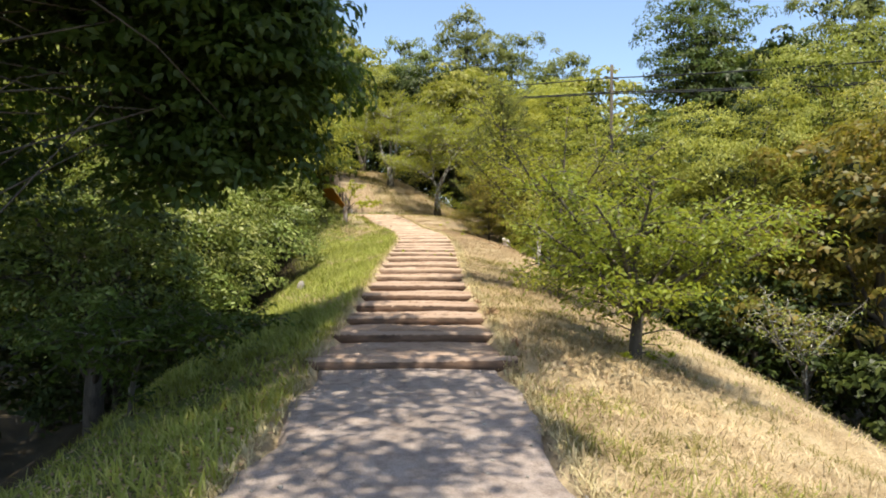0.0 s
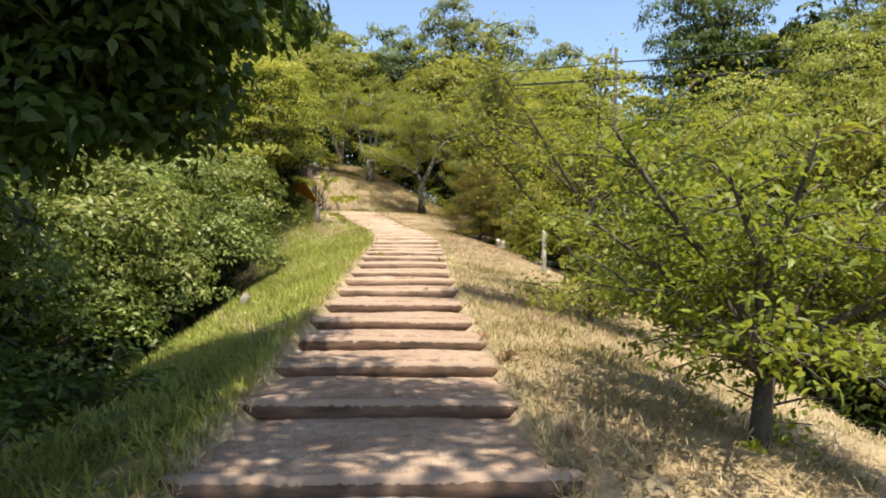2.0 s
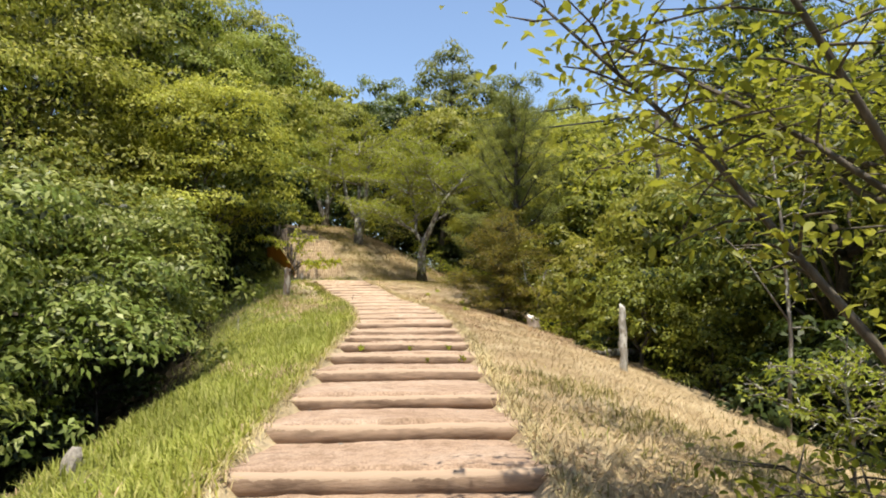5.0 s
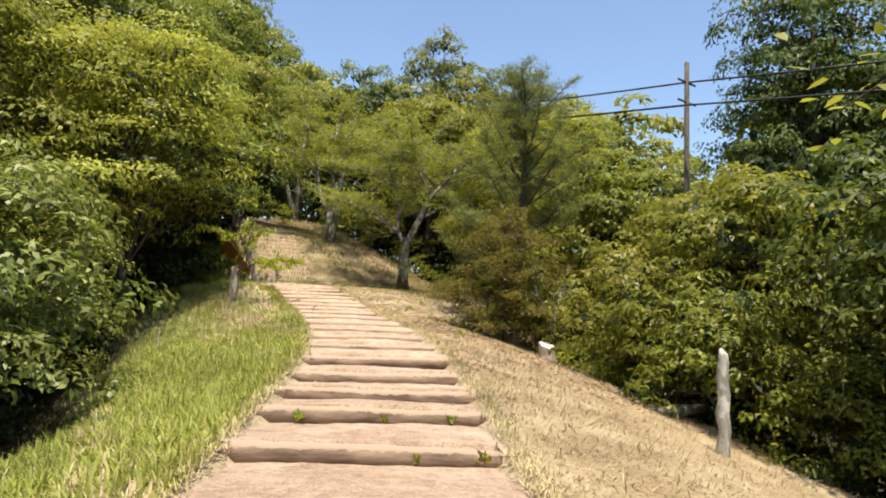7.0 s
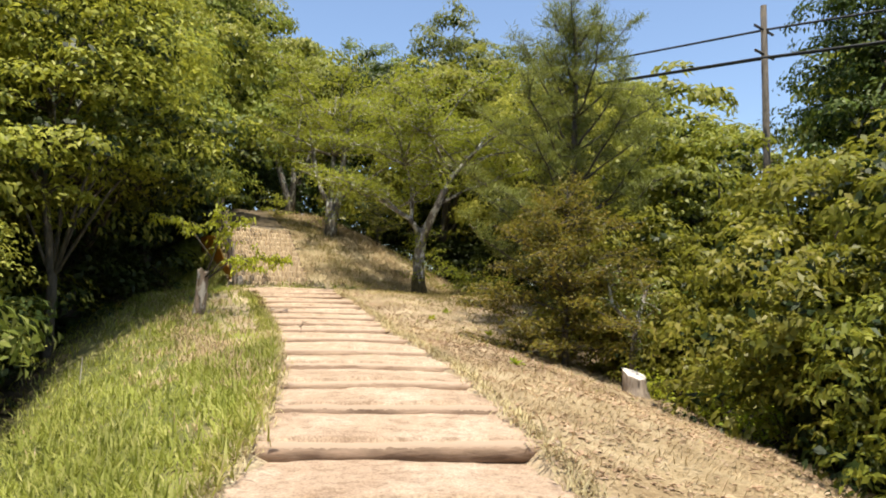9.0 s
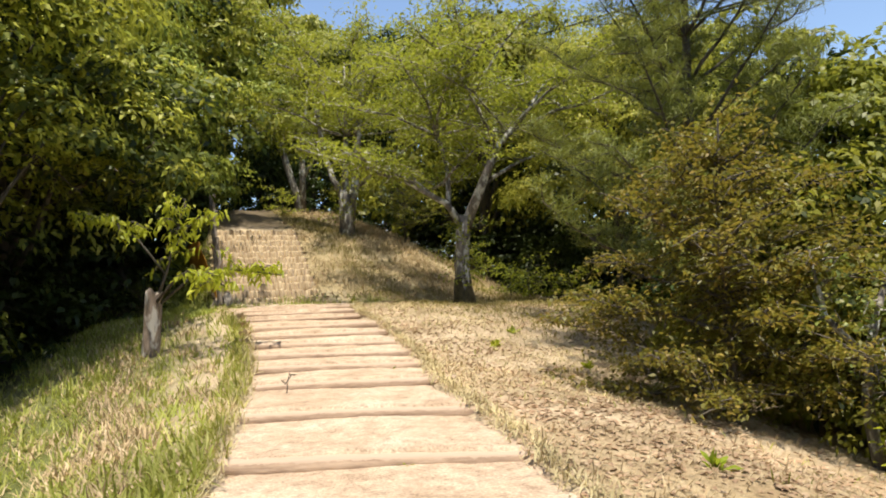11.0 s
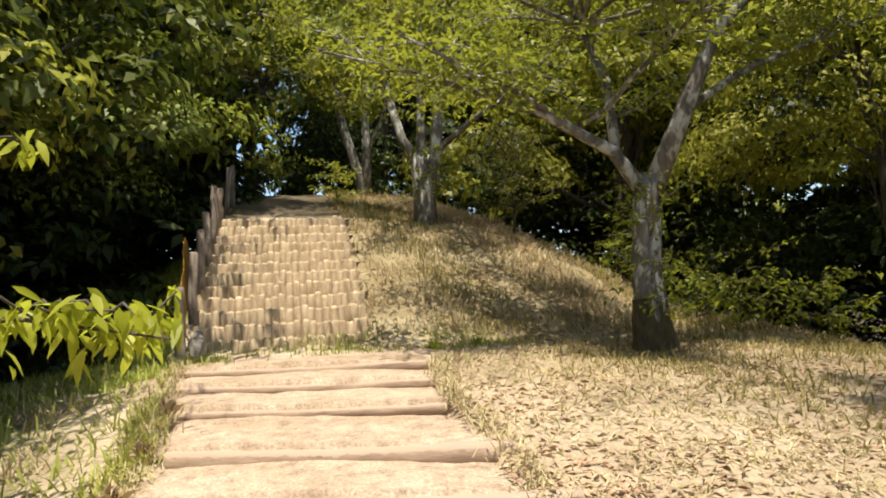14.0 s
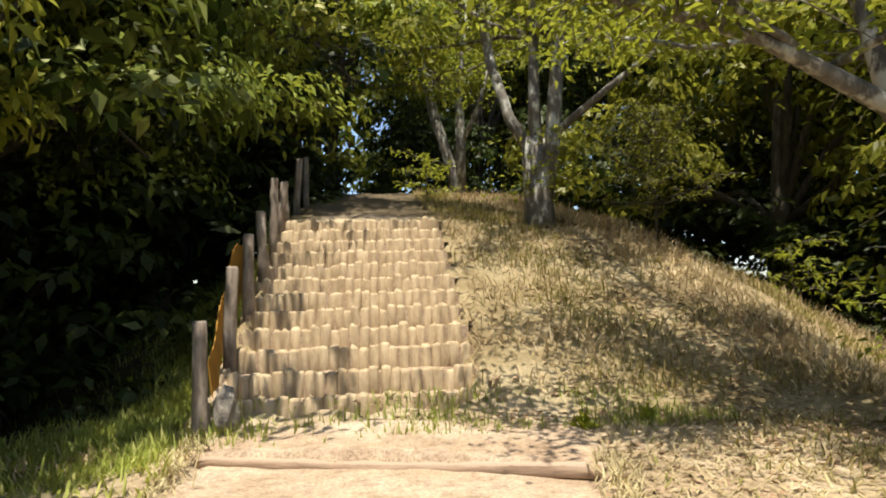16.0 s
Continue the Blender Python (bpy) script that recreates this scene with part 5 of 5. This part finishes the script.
limb_tree("sapling", (2.9, 27.0, gz(2.9, 27.0)), stems, "crooked ivy-covered sapling with pale bark", LEAF_LAUREL, BARK, 75,
          twigs=14, reach=0.25, leaves_per=60, length=0.06, width=0.045, spread=0.08)


# leafy sapling low on the dry slope, and fresh growth beside the sawn stump
stems = [([(0, 0, -0.2), (0.02, 0, 0.4), (-0.03, 0, 0.8), (0.02, 0, 1.2)], [0.016, 0.013, 0.009, 0.003])]
stems += spray(Rp, (0, 0, 0.35), 0.009, 5, 0.75, 0.6, 0.15, 0.003) + spray(Rp, (0, 0, 0.75), 0.008, 6, 0.7, 0.45, 0.2, 0.003)
limb_tree("sapling", (3.05, 14.6, gz(3.05, 14.6)), stems, "thin leafy sapling standing low on the dry slope", LEAF_CHERRY, BARK, 78,
          twigs=12, reach=0.28, leaves_per=46, length=0.075, width=0.036, start=0.3, spread=0.06)
for k, (x, y, tall) in enumerate([(3.15, 24.3, 0.5), (3.0, 26.7, 0.42), (3.4, 25.5, 0.6)]):
    stems = spray(Rp, (0, 0, -0.03), 0.008, 8, tall, 1.0, 0.2, 0.002)
    limb_tree("shrub", (x, y, gz(x, y)), stems, "small fresh green shrub at the edge of the scrub", LEAF_SPROUT, BARK_DARK, 140 + k,
              twigs=16, reach=0.2, leaves_per=70, length=0.07, width=0.035, category="shrub", start=0.2, spread=0.05)


def build_pole():
    p = thing("utility_pole", (8.5, 33.3, gz(8.5, 33.3)), "dark wooden utility pole above the trees", "pole")
    h = 9.9 - p.location.z
    V, F = tube([(0, 0, -0.5), (0, 0, h * 0.5), (0, 0, h)], [0.105, 0.09, 0.075], 12)
    part("pole", mesh_of("pole", V, F, BARK_DARK, True), p)
    for z in (h - 0.65, h - 1.3):
        V, F = tube([(-0.4, -0.28, z), (0.4, 0.28, z)], [0.035, 0.035], 6)
        part("crossarm", mesh_of("crossarm", V, F, BARK_DARK), p)
    for off, dz in ((0.0, 0.0), (0.25, -0.66), (-0.25, -0.82)):
        pts = []
        ends = [np.array(q) + np.array([off, off * 0.7, dz]) for q in ((-14, 66, 15.6), (8.5, 33.3, 9.25), (26, 7.6, 5.6))]
        for a, b in zip(ends, ends[1:]):
            pts += [a + (b - a) * t - np.array([0, 0, 1.4 * t * (1 - t)]) for t in np.linspace(0, 1, 14, endpoint=False)]
        V, F = tube(pts, [0.03] * len(pts), 6)
        tagged(new("cable", mesh_of("cable", V, F, WIRE, True)), "black overhead cable strung from the utility pole", "cable", "overhead cables")


build_pole()

# ---------------------------------------------------------------- grass, straw, litter


def blades(name, P, height, width, lean, mat, seed, label, turn=None):
    r = np.random.default_rng(seed)
    n = len(P)
    az = r.uniform(0, 2 * np.pi, n) if turn is None else r.normal(turn, 0.9, n)
    h = height * r.uniform(0.5, 1.3, n)
    ln = np.clip(r.normal(lean, 0.3, n), 0.05, 1.45)
    D = np.stack([np.cos(az) * np.sin(ln), np.sin(az) * np.sin(ln), np.cos(ln)], -1)
    S = np.stack([-np.sin(az), np.cos(az), np.zeros(n)], -1) * (width * r.uniform(0.6, 1.4, n))[:, None]
    tip = P + D * h[:, None] - np.stack([np.zeros(n), np.zeros(n), 0.18 * h * np.sin(ln)], -1)
    mid = P + D * (h * 0.5)[:, None] + np.stack([np.zeros(n), np.zeros(n), 0.06 * h], -1)
    V = np.stack([P - S * 0.5, P + S * 0.5, mid + S * 0.4, tip, mid - S * 0.4], 1).reshape(-1, 3)
    b = np.arange(n) * 5
    F = np.stack([b, b + 1, b + 2, b + 4], 1)
    T = np.stack([b + 4, b + 2, b + 3], 1)
    me = bpy.data.meshes.new(name)
    me.vertices.add(len(V))
    me.vertices.foreach_set("co", V.astype(np.float32).ravel())
    loops = np.concatenate([F.ravel(), T.ravel()]).astype(np.int32)
    starts = np.concatenate([np.arange(n) * 4, 4 * n + np.arange(n) * 3]).astype(np.int32)
    me.loops.add(len(loops))
    me.loops.foreach_set("vertex_index", loops)
    me.polygons.add(2 * n)
    me.polygons.foreach_set("loop_start", starts)
    me.update(calc_edges=True)
    me.materials.append(mat)
    return tagged(new(name, me), label, "grass", kind="stuff")


def on_ground(x, y, lift=-0.01):
    return np.stack([x, y, ground_z(x, y) + lift], -1)


Rg = np.random.default_rng(81)
# green verge
n = 120000
y = Rg.uniform(2.0, 33.5, n)
l, r = edges(y)
d = np.abs(Rg.normal(0, 1, n)) * 1.6
x = l - 0.02 - d
clump = wavy(x * 2.1, y * 1.9) + 0.5 * wavy(x * 6, y * 5)
keep = (d < 4.2) & (Rg.random(n) < 0.62 + 0.5 * clump) & ~((y > 25.5) & (d < 1.5) & (Rg.random(n) < 0.8)) & ~((y < 8) & (Rg.random(n) < 0.5))
blades("grass", on_ground(x[keep], y[keep]), 0.175, 0.015, 0.8, GRASS_GREEN, 82, "long green grass growing on the verge")
# pale seed heads and straw in the verge
n = 60000
y = Rg.uniform(9, 33.4, n)
l, r = edges(y)
d = np.abs(Rg.normal(0, 1, n)) * 1.2
x = l - 0.02 - d
patchy = wavy(x * 1.7 + 5, y * 1.5) + 0.6 * wavy(x * 5, y * 4.3) + 0.45 * softstep(22, 28, y)
keep = (d < 3.2) & (patchy + Rg.normal(0, 0.25, n) > 0.95 - 0.25 * softstep(21, 26, y))
blades("dry_grass", on_ground(x[keep], y[keep], 0.02), 0.13, 0.011, 0.9, GRASS_DRY, 89, "pale straw tufts lying in the green verge")
# dry slope
n = 105000
y = Rg.uniform(1.5, 40.0, n)
l, r = edges(y)
d = np.abs(Rg.normal(0, 1, n)) * 2.0
x = r + 0.0 + d
s, w = stair_frame(x, y)
keep = (d < 5.0) & ((y < 34.2) | (w < -9)) & (Rg.random(n) < 0.75 + 0.4 * wavy(x * 2.3, y * 2.7)) & ~((y > 33.2) & (y < 34.6) & (x < -2.6)) & ~((w < 0.98) & (s > 0))
keep &= (y < 26) | ((Rg.random(n) < 0.45 + 0.4 * wavy(x * 1.1, y * 1.3)) & (y < 28.5 + 0.8 * wavy(x, y)))
blades("dry_grass", on_ground(x[keep], y[keep]), 0.115, 0.0075, 1.22, GRASS_DRY, 83, "flattened dry straw covering the slope", turn=-0.9)
n = 16000
y = np.where(Rg.random(n) < 0.45, Rg.uniform(1.5, 11.0, n), Rg.uniform(1.5, 36.0, n))
l, r = edges(y)
d = np.abs(Rg.normal(0, 1, n)) * 1.8
x = r + 0.1 + d
s, w = stair_frame(x, y)
keep = (wavy(x * 0.9 + 3, y * 0.8) > 0.25) & ((y < 12) | (Rg.random(n) < 0.4)) & ~((y > 33.2) & (y < 34.6) & (x < -2.6)) & ~((w < 0.98) & (s > 0))
blades("grass", on_ground(x[keep], y[keep]), 0.10, 0.009, 0.85, GRASS_GREEN, 84, "green tufts showing through the dry straw")
# trampled straw lying flat at the top of the slope
n = 34000
y = Rg.uniform(27.0, 35.0, n)
l, r = edges(y)
x = r + np.abs(Rg.normal(0, 1, n)) * 2.4
s, w = stair_frame(x, y)
keep = ~((w < 0.98) & (s > 0)) & (s < 0.6) & ~((y > 33.2) & (y < 34.6) & (x < -2.6)) & (Rg.random(n) < 0.6 + 0.5 * wavy(x * 1.7, y * 2.1))
blades("dry_grass", on_ground(x[keep], y[keep], 0.004), 0.085, 0.009, 1.42, GRASS_DRY, 93, "trampled straw lying flat on pale soil")
# straw and olive tufts on the slope round the first cherries
n = 46000
y = Rg.uniform(1.5, 17.0, n)
l, r = edges(y)
x = r + np.abs(Rg.normal(0, 1, n)) * 2.3
tufts = wavy(x * 1.5 + 2, y * 1.7) + 0.6 * wavy(x * 4.1, y * 3.7)
dry = (x < r + 5.0) & (tufts + Rg.normal(0, 0.3, n) > 0.0) & (Rg.random(n) < 0.8)
olive = (x < r + 5.0) & (tufts + Rg.normal(0, 0.25, n) + 0.5 * np.exp(-((x - 2.4) ** 2 + (y - 8.2) ** 2) / 2.0) < -0.35)
blades("dry_grass", on_ground(x[dry], y[dry]), 0.15, 0.009, 1.05, GRASS_DRY, 94, "matted straw tufts on the slope below the cherries")
blades("grass", on_ground(x[olive], y[olive]), 0.13, 0.010, 0.95, GRASS_OLIVE, 95, "olive grass patches among the straw")
# ragged edge along the steps and approach
n = 24000
y = Rg.uniform(-1.0, 33.3, n)
l, r = edges(y)
side = Rg.random(n) < 0.5
x = np.where(side, l - 0.02 + Rg.normal(0, 0.06, n), r + 0.02 + Rg.normal(0, 0.06, n))
blades("dry_grass", on_ground(x, y, 0.0), 0.10, 0.008, 0.9, GRASS_DRY, 85, "dry grass fringe along the path's edges")
n = 12000
y = Rg.uniform(5.0, 32.0, n)
l, r = edges(y)
x = l - 0.10 + Rg.normal(0, 0.07, n)
keep = Rg.random(n) < 0.6 + 0.5 * wavy(x * 3, y * 2.2)
blades("grass", on_ground(x[keep], y[keep], 0.0), 0.13, 0.011, 0.8, GRASS_GREEN, 90, "green grass hanging over the ends of the steps")
# mound
n = 80000
x, y = Rg.uniform(-6, 3.5, n), Rg.uniform(34, 44, n)
s, w = stair_frame(x, y)
keep = (w > 0.93) & (s > 0.0) & (Rg.random(n) < 0.52 + 0.7 * wavy(x * 2.6, y * 2.4) + 0.3 * wavy(x * 7, y * 6))
half = keep & (wavy(x * 1.3, y * 1.7) + Rg.normal(0, 0.3, n) > 0.08)
rest = keep & ~half
blades("dry_grass", on_ground(x[rest], y[rest], 0.01), 0.19, 0.011, 0.85, GRASS_DRY, 86, "long dry grass hanging over the mound")
blades("grass", on_ground(x[half], y[half], 0.01), 0.13, 0.011, 0.7, GRASS_OLIVE, 88, "olive grass growing through the dry mound")
n = 11000
x, y = Rg.uniform(-6.5, -1.4, n), Rg.uniform(33.2, 35.2, n)
s, w = stair_frame(x, y)
keep = (s < 0.05) & (s > -0.75) & (np.abs(w) < 3.0) & (Rg.random(n) < 0.45 + 0.7 * wavy(x * 3, y * 3)) | ((w < -1.1) & (s > -0.8))
blades("grass", on_ground(x[keep], y[keep]), 0.11, 0.010, 0.5, GRASS_GREEN, 87, "short green grass at the foot of the stairs")
# olive grass round the forked cherry
n = 16000
x, y = Rg.normal(1.0, 1.6, n), Rg.normal(33.3, 1.3, n)
s, w = stair_frame(x, y)
keep = (x > -1.6) & (w > 1.6) & (Rg.random(n) < 0.5 + 0.7 * wavy(x * 1.9, y * 2.3))
blades("grass", on_ground(x[keep], y[keep]), 0.13, 0.010, 0.9, GRASS_OLIVE, 92, "olive grass growing round the foot of the forked cherry")
# bank below the posts
n = 26000
s, w = Rg.uniform(-0.9, 7.5, n), -1.06 - np.abs(Rg.normal(0, 1, n)) * 1.1
x, y = STAIR_AT[0] + s * AX[0] + w * BX[0], STAIR_AT[1] + s * AX[1] + w * BX[1]
keep = (w > -4.0) & (Rg.random(n) < 0.6 + 0.5 * wavy(x * 2.4, y * 2.1))
blades("grass", on_ground(x[keep], y[keep]), 0.13, 0.011, 0.7, GRASS_GREEN, 91, "green grass on the bank below the posts")
# fallen leaves
n = 60500
y = np.concatenate([Rg.uniform(21, 34.5, 24000), Rg.uniform(34, 43, 26000), Rg.uniform(1.0, 8.5, 8000), Rg.uniform(5.5, 14.0, 2500)])
which = np.repeat([0, 1, 2, 3], [24000, 26000, 8000, 2500])
l, r = edges(y)
x = np.choose(which, [r - 0.05 + np.abs(Rg.normal(0, 1, n)) * 2.2, Rg.uniform(-5.5, 3.5, n), l + 0.05 - np.abs(Rg.normal(0, 1, n)) * 1.5, r - 0.05 + np.abs(Rg.normal(0, 1, n)) * 0.8])
s, w = stair_frame(x, y)
keep = ~((w < 0.9) & (s > 0) & (y > 30)) & (Rg.random(n) < 0.5 + 0.6 * wavy(x * 1.2, y * 1.4))
P = on_ground(x[keep], y[keep], 0.006)
V, F = leaf_quads(P, np.array([0, 0, 1.0]) + Rg.standard_normal((len(P), 3)) * 0.16, 0.06, 0.034, Rg, 0.0)
tagged(new("fallen_leaves", mesh_of("fallen_leaves", V, F, LITTER)), "dry brown leaves scattered over the ground", "leaf litter", kind="stuff")


def weed(at, size, mat, seed, label, count=14):
    r = np.random.default_rng(seed)
    P = np.array([(0, 0, 0.01)] * count) + r.standard_normal((count, 3)) * np.array([0.03, 0.03, 0.02]) * size * 6
    P[:, 2] = np.abs(P[:, 2])
    N = np.array([0, 0, 0.6]) + r.standard_normal((count, 3)) * 0.7
    V, F = leaf_quads(P, N, size, size * 0.35, r, -0.9)
    V[0::4] = (0, 0, -0.01)
    F[:, 0] = 0
    ob = new("weed", mesh_of("weed", V, F, mat))
    ob.location = at
    return tagged(ob, label, "weed", "weeds on the path and slope")


for k, (x, y, size) in enumerate([(-1.15, 18.87, 0.10), (0.1, 18.87, 0.08), (-0.45, 18.88, 0.06), (0.22, 17.85, 0.09), (-0.2, 17.84, 0.06), (-1.0, 25.14, 0.06), (-0.35, 26.3, 0.05), (-1.9, 28.55, 0.06), (-1.3, 28.55, 0.06)]):
    weed((x, y, float(path_z(y)) - 0.09), size, LEAF_CHERRY, 90 + k, "small green weed growing at the foot of a step")
for k, (x, y) in enumerate([(-0.1, 29.6), (0.9, 29.0), (0.2, 30.4), (0.75, 25.2), (1.4, 12.8), (2.7, 8.4), (2.2, 7.9), (3.2, 9.2), (-2.4, 33.9), (-2.0, 34.3)]):
    weed((x, y, gz(x, y)), 0.10, LEAF_SPROUT, 110 + k, "bright green weed standing in the straw", 20)
for k, (x, y) in enumerate([(1.3, 36.6), (1.0, 37.6), (-5.4, 41.2), (0.2, 39.6), (2.2, 36.2)]):
    stems = [([(0, 0, -0.1), (0.02, 0, 0.4), (0.0, 0.02, 0.8)], [0.014, 0.01, 0.004])]
    limb_tree("sapling", (x, y, gz(x, y)), stems, "small leafy sapling under the old cherries", LEAF_CHERRY, BARK_DARK, 130 + k,
              twigs=20, reach=0.75, leaves_per=34, length=0.11, width=0.05, start=0.15, spread=0.07)
V, F, LV, LF = twigs_and_leaves([([(0, 0, -0.02), (0.01, 0, 0.1), (0.03, 0.01, 0.22)], [0.006, 0.005, 0.002])], np.random.default_rng(150), 14, 0.08, 60, 0.03, 0.01, spread=0.01)
sprig = thing("weed", (-2.16, 27.28, float(path_z(27.28)) - 0.07), "withered brown sprig on a step", "weed")
part("stem", mesh_of("stem", V, F, BARK_DARK), sprig)
part("leaves", mesh_of("leaves", LV, LF, LITTER), sprig)

for k, (x, y, size) in enumerate([(0.66, 9.3, 0.13), (0.74, 9.42, 0.10), (0.55, 10.2, 0.07), (-3.42, 30.35, 0.12), (-3.6, 30.9, 0.10), (-3.3, 29.9, 0.09), (-3.85, 31.6, 0.12), (0.85, 7.6, 0.09)]):
    weed((x, y, gz(x, y) + 0.01), size, LITTER, 400 + k, "clump of dead brown leaves beside the steps", 26)
# loose stones on the path
n = 1500
y = Rg.uniform(0, 33, n)
l, r = edges(y)
x = l + (r - l) * Rg.random(n)
k = np.searchsorted(STEP_Y, y) - 1
base = np.where(k < 0, 0.035, path_z(np.array(STEP_Y)[np.maximum(k, 0)]) - 0.02 - 0.03 * np.clip(y - np.array(STEP_Y)[np.maximum(k, 0)], 0, 1))
phi = (1 + 5 ** 0.5) / 2
ico = unit(np.array([(-1, phi, 0), (1, phi, 0), (-1, -phi, 0), (1, -phi, 0), (0, -1, phi), (0, 1, phi), (0, -1, -phi), (0, 1, -phi), (phi, 0, -1), (phi, 0, 1), (-phi, 0, -1), (-phi, 0, 1)]))
tri = np.array([(0, 11, 5), (0, 5, 1), (0, 1, 7), (0, 7, 10), (0, 10, 11), (1, 5, 9), (5, 11, 4), (11, 10, 2), (10, 7, 6), (7, 1, 8), (3, 9, 4), (3, 4, 2), (3, 2, 6), (3, 6, 8), (3, 8, 9), (4, 9, 5), (2, 4, 11), (6, 2, 10), (8, 6, 7), (9, 8, 1)])
size = 0.006 + 0.016 * Rg.random(n) ** 3
V = np.stack([x, y, base], -1)[:, None] + ico[None] * size[:, None, None] * Rg.uniform(0.6, 1.3, (n, 12, 1)) * np.array([1, 1, 0.7])
F = (np.arange(n)[:, None, None] * 12 + tri[None]).reshape(-1, 3)
tagged(new("pebbles", mesh_of("pebbles", V.reshape(-1, 3), F, STONE)), "small loose stones lying on the path and steps", "pebbles", kind="stuff")
